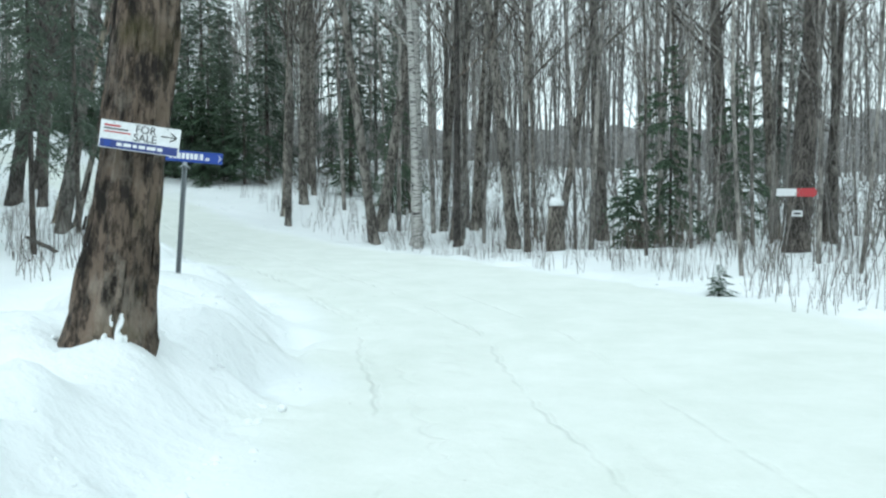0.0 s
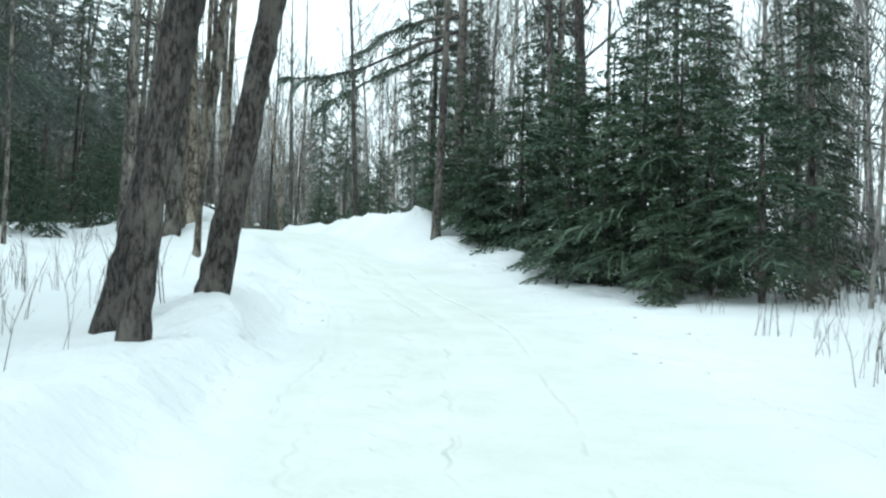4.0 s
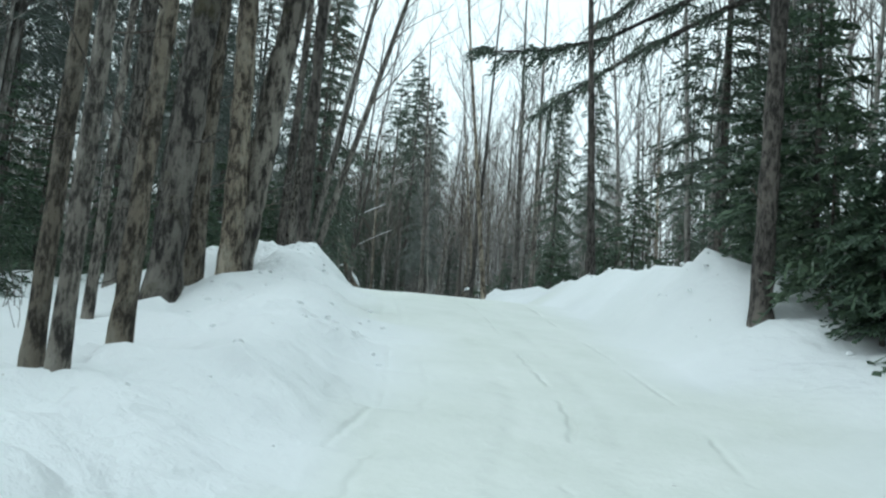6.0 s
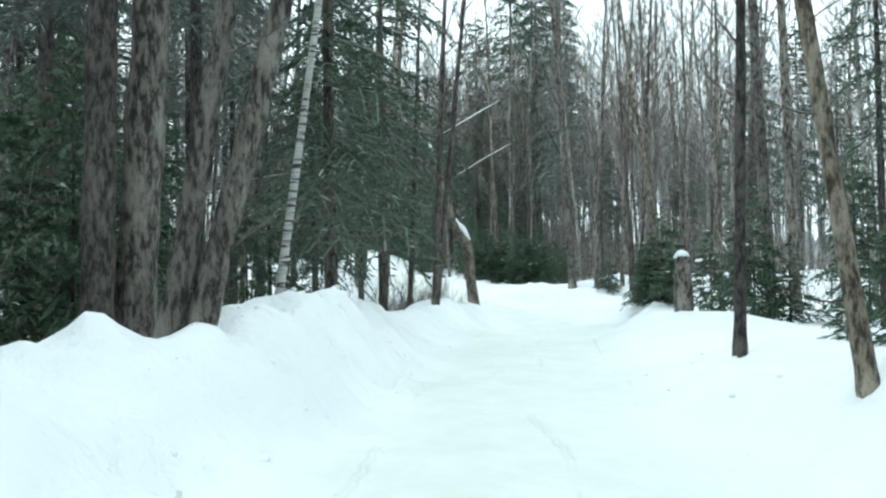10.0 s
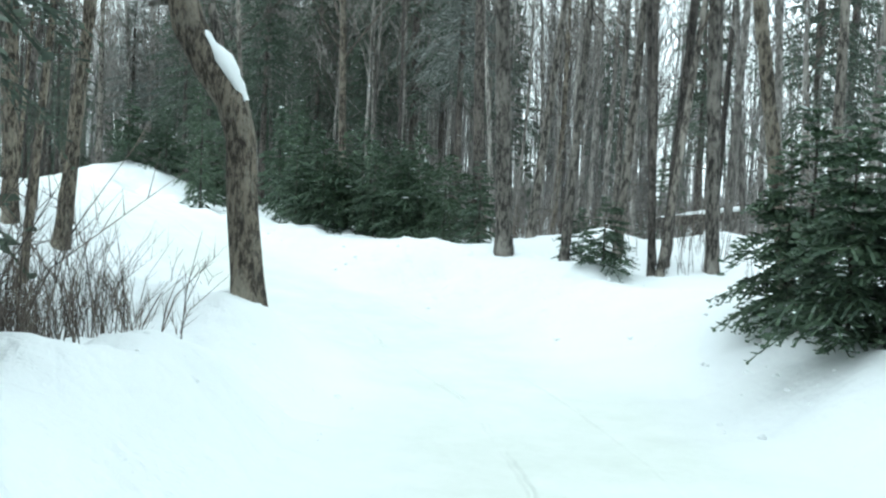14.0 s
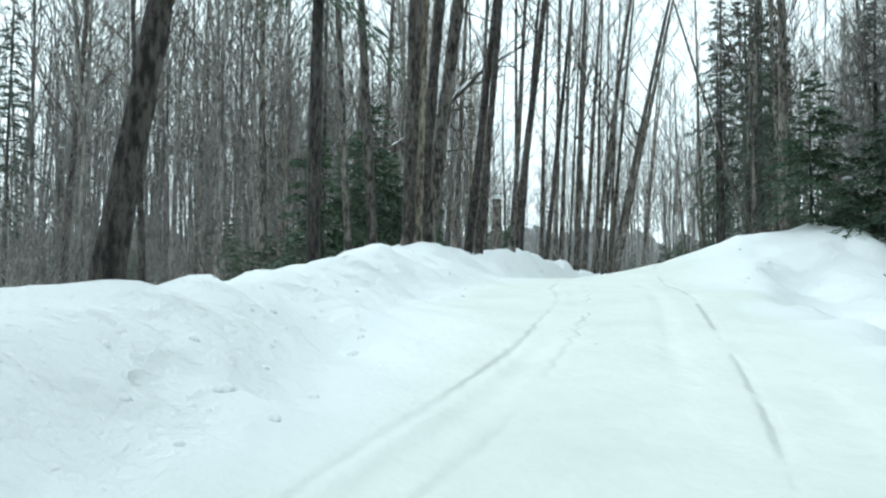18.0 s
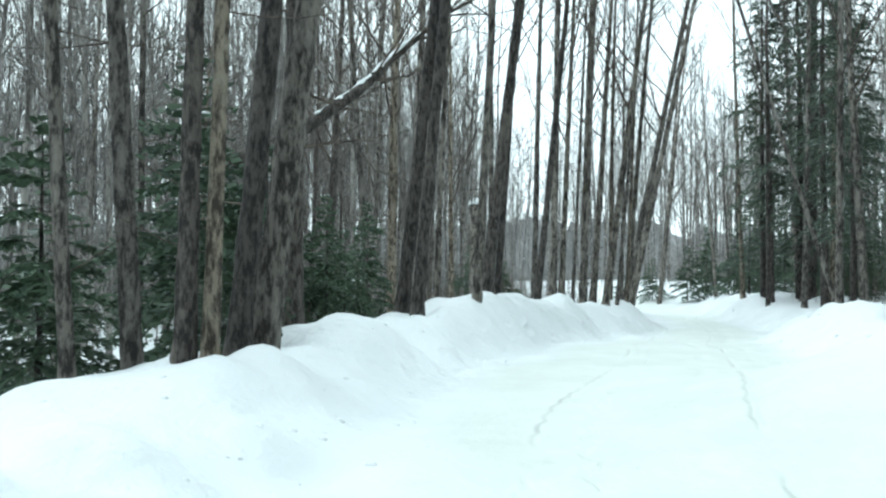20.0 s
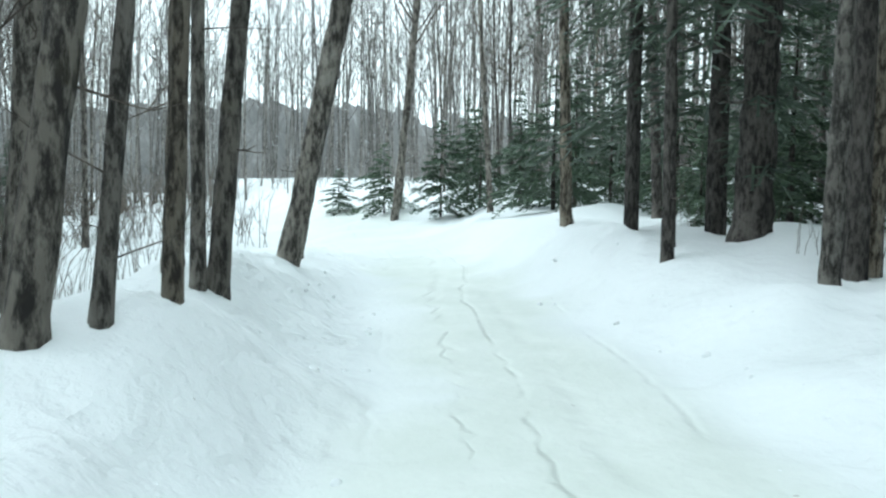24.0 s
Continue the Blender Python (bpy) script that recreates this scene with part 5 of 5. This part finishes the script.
def marker_boards():
    """The red arrow board and the small plate on the dark tree across the lane."""
    x, y = 9.35, 24.2
    z = gz(9.5, 24.7)
    s = new("arrow_sign")
    box(s, "board", (0.5, 0.02, 0.2), (-0.28, 0, 0), SIGN_WHITE, "greyish end of the board")
    box(s, "red_end", (0.42, 0.022, 0.22), (0.18, 0, 0), SIGN_RED, "red end of the board")
    for sg in (-1, 1):
        b = box(s, "point", (0.16, 0.02, 0.1), (0, 0, 0), SIGN_RED)
        b.matrix_basis = pose(0.4, -0.002 * sg, sg * 0.045, 0, sg * 40, 0)
    s.matrix_basis = pose(x - 0.05, y, z + 1.66, 0, 0, -20)
    tagged(s, "red and grey wooden arrow board on a dark trunk", "sign")
    p = new("number_plate_board")
    box(p, "plate", (0.28, 0.01, 0.16), (0, 0, 0), SIGN_WHITE)
    box(p, "number_bar", (0.18, 0.003, 0.05), (0, -0.007, 0), SIGN_BLACK, "dark bar in place of figures")
    p.matrix_basis = pose(x - 0.05, y + 0.02, z + 1.1, 0, 0, -20)
    p.name = "trunk_plate"
    tagged(p, "small white plate with a dark bar on the trunk", "sign")


marker_boards()


# ---- snags, stumps and fallen wood ----
def thing_tube(name, pts, radii, mat, label, category, sides=12, rough=0.08, seed=1, at=(0, 0, 0)):
    r = random.Random(seed)
    ob = new(name)
    vs, fs = [], []
    tube(vs, fs, [Vector(p) for p in pts], radii, sides, rough=rough, rng=r)
    mesh_object("trunk", vs, fs, mat, ob)
    ob.location = at
    return tagged(ob, label, category)


def snow_bar(parent, a, b, width, height, seed=3, n=12):
    """A rounded ridge of snow lying along a limb from a to b."""
    r = random.Random(seed)
    a, b = Vector(a), Vector(b)
    side = (b - a).cross(Vector((0, 0, 1))).normalized()
    up = side.cross(b - a).normalized()
    vs, fs, m = [], [], 7
    for i in range(n + 1):
        f = i / n
        p = a.lerp(b, f)
        s = math.sin(math.pi * min(max(f, 0.04), 0.96)) ** 0.45 * r.uniform(0.8, 1.15)
        for k in range(m):
            t = math.pi * k / (m - 1)
            vs.append(p + side * (math.cos(t) * width * s) + up * (math.sin(t) * height * s - 0.02))
    for i in range(n):
        for k in range(m - 1):
            o = i * m + k
            fs.append((o, o + 1, o + m + 1, o + m))
        fs.append((i * m + m - 1, i * m, (i + 1) * m, (i + 1) * m + m - 1))
    return mesh_object("snow_ridge", vs, fs, SNOW, parent, "rounded ridge of fresh snow")


def leaning_snag():
    x, y = -57.28, 71.5
    z = gz(x, y) - 0.12
    pts = [(0.02, 0, -0.4), (0, 0, 0.0), (-0.03, -0.02, 0.35), (-0.11, -0.05, 1.14), (-0.17, -0.07, 2.0), (-0.26, -0.15, 2.45), (-0.47, -0.33, 2.85),
           (-0.7, -0.53, 3.34), (-0.82, -0.61, 3.91), (-0.97, -0.74, 4.4), (-1.15, -0.88, 5.3), (-1.32, -1.0, 6.2)]
    s = thing_tube("broken_snag", pts, [0.3, 0.235, 0.2, 0.18, 0.175, 0.19, 0.2, 0.2, 0.18, 0.165, 0.14, 0.11], BARK_PALE,
                   "broken leaning grey snag with fresh snow in its split", "dead tree", 18, 0.09, 5)
    r = random.Random(9)
    for name, line, rad in (("limb", [(-1.3, -1.0, 6.1), (-1.55, -1.25, 6.9), (-1.65, -1.35, 7.8)], 0.08),
                            ("limb", [(-1.3, -1.0, 6.0), (-0.9, -0.6, 6.5), (-0.1, 0.1, 7.1), (0.7, 0.8, 7.6)], 0.05),
                            ("limb", [(-1.0, -0.8, 4.5), (-0.5, -0.3, 4.9), (0.4, 0.4, 5.5), (1.1, 1.1, 6.0)], 0.035),
                            ("stub", [(-0.75, -0.58, 3.6), (-0.9, -0.72, 3.62), (-1.05, -0.86, 3.58)], 0.07),
                            ("splinter", [(-0.42, -0.3, 2.9), (-0.42, -0.28, 3.25), (-0.5, -0.34, 3.6)], 0.1)):
        vs, fs = [], []
        tube(vs, fs, [Vector(p) for p in line], [rad * (1 - 0.55 * i / (len(line) - 1)) for i in range(len(line))], 8, rough=0.08, rng=r)
        mesh_object(name, vs, fs, BARK_GREY, s)
    snow_bar(s, (-0.6, -0.48, 3.36), (-0.08, -0.06, 2.44), 0.13, 0.16, 4)
    snow_bar(s, (-1.34, -1.06, 6.3), (-1.16, -0.92, 5.6), 0.09, 0.12, 5)
    snow_bar(s, (-0.9, -0.62, 6.54), (0.7, 0.8, 7.64), 0.035, 0.05, 6)
    snow_bar(s, (-0.5, -0.32, 4.93), (1.05, 1.05, 6.02), 0.025, 0.04, 6)
    vs, fs = [], []
    snow_lump(vs, fs, r, Vector((-1.0, -0.82, 3.63)), 0.1, 0.9)
    mesh_object("snow_cap", vs, fs, SNOW, s, "small cap of fresh snow")
    s.location = (x, y, z)
    used.append((x, y))


leaning_snag()


def capped_stump(x, y, h, rad, cap, label, seed=3, mat=None, splinters=4):
    r = random.Random(seed)
    pts = [(0, 0, -0.3), (0.01, 0, 0.15), (0.0, 0.01, h * 0.6), (0.02, 0.02, h)]
    s = thing_tube("stump", pts, [rad * 1.25, rad * 1.1, rad, rad * 0.95], mat or BARK_DARK, label, "stump", 14, 0.1, seed, (x, y, gz(x, y)))
    vs, fs = [], []
    snow_lump(vs, fs, r, Vector((0, 0, h - 0.03)), cap, 0.95)
    mesh_object("snow_cap", vs, fs, SNOW, s, "rounded cap of fresh snow")
    for k in range(splinters):
        a = r.uniform(0, 6.28)
        vs, fs = [], []
        q = Vector((math.cos(a) * rad * 0.8, math.sin(a) * rad * 0.8, h - 0.1))
        tube(vs, fs, [q, q + Vector((0, 0, 0.2)), q + Vector((0.01, 0, 0.32))], [0.04, 0.03, 0.008], 5)
        mesh_object("splinter", vs, fs, mat or BARK_DARK, s)
    used.append((x, y))


capped_stump(-42.35, 65.68, 1.0, 0.16, 0.17, "tall grey stump with a round cap of snow", 3, BARK_GREY, 0)
capped_stump(3.6, 30.0, 1.5, 0.27, 0.3, "broken grey stump dusted with snow among saplings", 4, BARK_GREY)
capped_stump(-99.0, 75.75, 3.7, 0.17, 0.2, "tall broken trunk with a cap of snow", 5, BARK_GREY)
capped_stump(6.3, 29.2, 0.9, 0.2, 0.12, "short broken grey stump among saplings", 6, BARK_GREY)


def log(a, b, rad, label, snow=True, seed=2, mat=None):
    a, b = Vector(a), Vector(b)
    s = thing_tube("fallen_log", [(0, 0, 0), tuple((b - a) * 0.35 + Vector((0, 0, 0.03))), tuple((b - a) * 0.7), tuple(b - a)],
                   [rad, rad * 0.95, rad * 0.8, rad * 0.6], mat or BARK_GREY, label, "fallen log", 10, 0.08, seed, a)
    if snow:
        snow_bar(s, Vector((0, 0, rad * 0.85)), (b - a) + Vector((0, 0, rad * 0.5)), rad * 0.7, rad * 0.8, seed, 18)


log((-34.5, 49.0, gz(-34.5, 49.0)), (-36.3, 48.4, gz(-36.3, 48.4) + 1.35), 0.09, "pale fallen pole propped at a slant in the snowbank", True, 3, BARK_PALE)
log((-101.3, 75.5, gz(-101.3, 75.5) + 0.08), (-102.9, 76.6, gz(-102.9, 76.6) + 0.7), 0.13, "snow-topped fallen log at the edge of the wood", True, 4)
log((-100.9, 75.9, gz(-100.9, 75.9) + 0.1), (-99.5, 75.4, gz(-99.5, 75.4) + 0.12), 0.12, "dark fallen log half under snow", True, 5, BARK_DARK)
log((-61.5, 86.4, gz(-61.5, 86.4) + 0.5), (-58.6, 88.8, gz(-58.6, 88.8) + 0.95), 0.16, "snow-topped log lying in the wood", True, 6)
log((-9.0, 21.0, gz(-9.0, 21.0) + 0.02), (-7.1, 15.4, gz(-7.1, 15.4) + 0.45), 0.05, "dark fallen stick in the snow", False, 7, BARK_DARK)


def snowy_limb():
    """The limb with a ridge of snow that reaches out from a trunk beside the lane."""
    x, y, z = -88.1, 73.2, 10.45
    s = new("overhanging_limb")
    r = random.Random(12)
    line = [Vector(p) for p in ((1.2, -1.0, -0.75), (0.62, -0.5, -0.45), (0, 0, 0), (-0.35, 0.28, 0.32), (-0.73, 0.58, 0.64), (-1.1, 0.88, 1.0), (-1.44, 1.17, 1.42),
                                (-1.95, 1.6, 1.95), (-2.45, 2.02, 2.5), (-3.27, 2.86, 3.2))]
    vs, fs = [], []
    tube(vs, fs, line, [0.13, 0.125, 0.115, 0.11, 0.1, 0.09, 0.08, 0.06, 0.045, 0.02], 9, rough=0.08, rng=r)
    mesh_object("limb", vs, fs, BARK_DARK, s)
    vs, fs = [], []
    for p in line[5:]:
        for k in range(3):
            branch(vs, fs, r, p, Vector((r.uniform(-1, 0.2), 0.9, r.uniform(0.1, 1.1))), r.uniform(0.8, 2.4), 0.024, 1)
    mesh_object("twig_spray", vs, fs, TWIG, s)
    lift = Vector((0.0, 0.0, 0.07))
    for a, b in zip(line[1:7], line[2:8]):
        snow_bar(s, a + lift, b + lift + (b - a) * 0.15, 0.075, 0.08, 8, 7)
    s.location = (x, y, z)
    tagged(s, "dark limb carrying a ridge of snow above the bank", "limb")


snowy_limb()


def bough_tree():
    """The dark hemlock whose long bough reaches over the lane."""
    x, y = -24.5, 57.7
    z = gz(x, y)
    r = random.Random(23)
    t = new("hemlock_tree")
    vs, fs = [], []
    tube(vs, fs, [Vector((0.02 * k, -0.01 * k, -0.4 + 1.5 * k)) for k in range(11)], [0.25 * (1 - 0.055 * k) for k in range(11)], 12, rough=0.08, rng=r)
    mesh_object("trunk", vs, fs, BARK_DARK, t)
    for line in ([(0, 0, 8.6), (-1.6, -0.8, 8.0), (-3.6, -1.9, 6.9), (-4.4, -3.3, 6.3), (-4.9, -4.8, 5.9)],
                 [(0, 0, 8.1), (-1.5, 0.0, 7.8), (-3.6, -0.3, 7.1), (-5.6, -0.7, 6.2), (-6.6, -0.9, 5.7)],
                 [(0, 0, 9.3), (-1.8, -0.2, 9.2), (-3.4, -0.3, 8.9), (-4.5, -0.5, 8.2)]):
        pts = [Vector(p) for p in line]
        vs, fs = [], []
        tube(vs, fs, pts, [0.09 * (1 - 0.2 * k) + 0.008 for k in range(len(pts))], 7, rough=0.06, rng=r)
        bough = mesh_object("bough", vs, fs, BARK_DARK, t)
        vs, fs = [], []
        for k in range(len(pts) - 1):
            for j in range(9 if k else 2):
                p = pts[k].lerp(pts[k + 1], r.random())
                way = ((pts[k + 1] - pts[k]).normalized() + Vector((r.uniform(-0.9, 0.9), r.uniform(-0.9, 0.9), r.uniform(-0.5, 0.3)))).normalized()
                L = r.uniform(0.6, 1.3)
                needle_spray(vs, fs, r, p, way, L, 0.3 * L, 0.5, 1.1)
                for g in (0.35, 0.6):
                    for sg in (-1, 1):
                        w2 = (way + way.cross(Vector((0, 0, 1))) * (0.8 * sg)).normalized()
                        needle_spray(vs, fs, r, p + way * (L * g), w2, L * 0.5, 0.14 * L, 0.6, 1.1)
        ob = mesh_object("foliage", vs, fs, NEEDLES_DARK, bough, "dark drooping needled sprays", smooth=False)
    t.location = (x, y, z)
    used.append((x, y))
    tagged(t, "dark tall hemlock with a long bough over the lane", "tree", "evergreens")


bough_tree()


def dead_twig(x, y, line, label):
    pts = [Vector(p) for p in line]
    vs, fs = [], []
    tube(vs, fs, pts, [0.006 - 0.0035 * k / (len(pts) - 1) for k in range(len(pts))], 5)
    r = random.Random(int(abs(x * 10)))
    for k in range(1, len(pts) - 1):
        s = Vector((r.uniform(-0.3, 0.3), r.uniform(-0.3, 0.3), r.uniform(0.05, 0.3)))
        tube(vs, fs, [pts[k], pts[k] + s * 0.6, pts[k] + s], [0.004, 0.003, 0.002], 4)
    ob = mesh_object("dead_twig", vs, fs, TWIG)
    ob.location = (x, y, gz(x, y))
    tagged(ob, label, "twig")


dead_twig(-60.14, 71.99, [(0, 0, -0.05), (-0.1, 0.06, 0.16), (-0.25, 0.2, 0.34), (-0.3, 0.34, 0.5)], "forked dead twig sticking out of the snowbank")
dead_twig(-59.88, 72.38, [(0, 0, 0.02), (-0.12, 0.12, 0.05), (-0.3, 0.16, 0.16)], "small dead twig lying on the snow")
dead_twig(-61.01, 73.04, [(0, 0, 0.0), (-0.03, 0.08, 0.16), (-0.06, 0.16, 0.26), (-0.12, 0.4, 0.36)], "bent thin dead stem rising from the snow")
dead_twig(-27.3, 46.0, [(0, 0, 0.0), (0.1, 0.1, 0.2), (0.15, 0.3, 0.5)], "thin dead stem rising from the snowbank")
dead_twig(-37.6, 52.2, [(0, 0, 0.0), (-0.1, 0.2, 0.5), (-0.35, 0.5, 1.1), (-0.5, 0.6, 1.6)], "thin bent dead sapling on the snowbank")


def white_branch_tree():
    x, y = -50.95, 78.4
    r = random.Random(15)
    s = thing_tube("snowy_sapling", [(0, 0, -0.2), (0.03, 0.02, 0.9), (-0.1, -0.1, 1.7), (-0.36, -0.3, 2.35), (-0.1, -0.1, 3.0), (0.0, 0.05, 3.9)],
                   [0.09, 0.08, 0.075, 0.07, 0.055, 0.02], BARK_WHITISH, "forked sapling plastered white with snow", "sapling", 8, 0.08, 15,
                   (x, y, gz(x, y)))
    snow_bar(s, (-0.1, -0.1, 1.8), (-0.36, -0.3, 2.4), 0.08, 0.08, 2)
    snow_bar(s, (-0.34, -0.3, 2.45), (-0.1, -0.1, 3.05), 0.07, 0.07, 3)
    vs, fs = [], []
    branch(vs, fs, r, Vector((-0.36, -0.3, 2.35)), Vector((-0.8, -0.6, 0.2)), 0.8, 0.03, 1)
    mesh_object("side_limb", vs, fs, BARK_WHITISH, s)


white_branch_tree()


# ---- saplings and brush ----
def make_sapling(seed, h, stems, label):
    """A shrub of one foot: its first stem is the sapling's mesh, the others are its parts."""
    r = random.Random(seed)
    foot = new("sapling")
    foot.empty_display_size = 0.1
    for k in range(stems):
        vs, fs = [], []
        p = Vector((r.uniform(-0.06, 0.06) * stems, r.uniform(-0.06, 0.06) * stems, -0.1))
        branch(vs, fs, r, p, Vector((r.uniform(-0.35, 0.35), r.uniform(-0.35, 0.35), 1.4)), h * r.uniform(0.6, 1.1), r.uniform(0.004, 0.008), 1)
        mesh_object("stem", vs, fs, TWIG, foot)
    return tagged(foot, label, "sapling", "undergrowth")


SAPS = [make_sapling(400 + k, (1.0, 1.5, 2.2, 0.8, 1.3, 1.8)[k], (2, 1, 1, 4, 3, 2)[k], "thin leafless sapling poking out of the snow") for k in range(6)]
fresh |= {p.name for p in SAPS}


def brush(count, u0, u1, d0, d1, sizes=(0.7, 1.2), which=None):
    made = tries = 0
    while made < count and tries < count * 20:
        tries += 1
        u = rng.uniform(u0, u1)
        k = int(np.argmin(np.abs(STATION - u)))
        d = rng.uniform(d0, d1)
        x = LINE[k, 0] + TANGENT[k, 1] * d + rng.uniform(-0.3, 0.3)
        y = LINE[k, 1] - TANGENT[k, 0] * d + rng.uniform(-0.3, 0.3)
        _, st, dd = station(x, y)
        if abs(dd[0]) < min(abs(d0), abs(d1)) - 0.4:
            continue
        s = rng.uniform(*sizes)
        grow(SAPS[rng.choice(which or range(6))], x, y, rng.uniform(0, 360), s, s, 0.02)
        made += 1


brush(100, 1.5, 7.0, 5.8, 12.5, (0.45, 0.95))
brush(30, 2.5, 6.5, -3.4, -7)
brush(80, 15.0, 16.3, -2.7, -5.0, (0.6, 1.05), (0, 3, 4))
brush(14, 8, 12, 4.2, 7)
brush(12, 7, 12, -3.4, -6)
brush(16, 18, 24, 4.0, 7)
brush(24, 20, 27, -3.2, -7)


def stem_arrays(seed, h, stems=6, splay=0.25, shoots=3):
    """A handful of thin bare shoots from one foot, each bent outward once."""
    r = random.Random(seed)
    vs, ts = [], []
    for k in range(stems):
        p = Vector((r.uniform(-0.3, 0.3), r.uniform(-0.3, 0.3), -0.08))
        out = Vector((r.uniform(-splay, splay), r.uniform(-splay, splay), 0))
        L = h * r.uniform(0.5, 1.15)
        q = p + (out * 0.6 + Vector((0, 0, 1))) * (L * 0.5)
        t = q + (out * 1.7 + Vector((0, 0, 1))) * (L * 0.5)
        tube(vs, ts, [p, q, t], [0.007, 0.005, 0.0015], 3, cap=False)
        ts[-6:] = [c for f in ts[-6:] for c in ((f[0], f[1], f[2]), (f[0], f[2], f[3]))]
        for j in range(shoots):
            g = r.uniform(0.3, 1.8)
            b = p.lerp(q, g) if g < 1 else q.lerp(t, g - 1)
            cone(vs, ts, b, b + (out + Vector((r.uniform(-1, 1), r.uniform(-1, 1), r.uniform(0.8, 2.0)))) * (h * 0.15), 0.004)
    return np.array([tuple(v) for v in vs]), np.array(ts)


def shoot_spots(rows, seed, kinds=3, sizes=(0.6, 1.2)):
    """Places for shoots: rows of count, first and last station, nearest and farthest distance from the wheel line."""
    r = random.Random(seed)
    out = []
    for count, u0, u1, d0, d1 in rows:
        for _ in range(count):
            k = int(np.argmin(np.abs(STATION - r.uniform(u0, u1))))
            d = r.uniform(d0, d1)
            x, y = LINE[k, 0] + TANGENT[k, 1] * d, LINE[k, 1] - TANGENT[k, 0] * d
            out.append((x, y, gz(x, y), r.uniform(0, 6.28), r.uniform(*sizes), r.randrange(kinds)))
    return out


SHOOTS = [stem_arrays(500 + k, (0.7, 1.0, 1.3)[k]) for k in range(3)]
joined_wood("undergrowth", SHOOTS, shoot_spots(((420, 0.8, 7.0, 6.0, 16.0), (110, 2.2, 6.5, -3.6, -9.0), (30, 14.6, 17.0, -4.0, -7.5), (90, 15.5, 18.5, 5.5, 12.0),
                                                (80, 22.0, 28.0, 4.5, 11.0), (90, 20.5, 27.0, -3.8, -9.0)), 31), TWIG,
            "thin leafless shoots poking up through the snow")
FANS = [stem_arrays(520 + k, (0.8, 1.15, 1.5)[k], 9, 0.55, 6) for k in range(3)]
joined_wood("shrubs", FANS, shoot_spots(((46, 14.9, 16.7, -2.3, -5.6),), 33, 3, (0.7, 1.25)) + shoot_spots(((60, 24.6, 30.0, -3.2, -9.0), (90, 25.5, 31.0, -6.0, -18.0)), 34, 3, (0.7, 1.8)), TWIG, "tangle of bare grey shrubs standing in the snow")


# ---- clods along the ploughed banks ----
def clods():
    r = random.Random(77)
    vs, fs = [], []
    for k in range(4200):
        u = r.uniform(-0.5, 26)
        i = int(np.argmin(np.abs(STATION - u)))
        left = k % 4 == 0 or r.random() < 0.62
        wide = 1.9
        if k % 4 == 0:
            u, wide = r.choice((r.uniform(0.2, 3.0), r.uniform(7.6, 12.5))), 3.2
            i = int(np.argmin(np.abs(STATION - u)))
        tab = EDGE_L if left else EDGE_R
        e = float(np.interp(u, [a for a, b in tab], [b for a, b in tab])) + r.uniform(-0.1, wide) * r.random()
        d = -e if left else e
        x, y = LINE[i, 0] + TANGENT[i, 1] * d + r.uniform(-0.3, 0.3), LINE[i, 1] - TANGENT[i, 0] * d + r.uniform(-0.3, 0.3)
        snow_lump(vs, fs, r, Vector((x, y, 0)), 0.012 + 0.04 * r.random() ** 3, r.uniform(0.8, 1.1))
    n = len(vs) // 4200
    co = np.array([tuple(v) for v in vs])
    z = ground_height(co[::n, 0], co[::n, 1]) - 0.014
    co[:, 2] += np.repeat(z, n)
    ob = mesh_object("snow_clods", co.tolist(), fs, SNOW)
    tagged(ob, "loose clods of snow thrown up by the plough", "snow", kind="stuff")


clods()
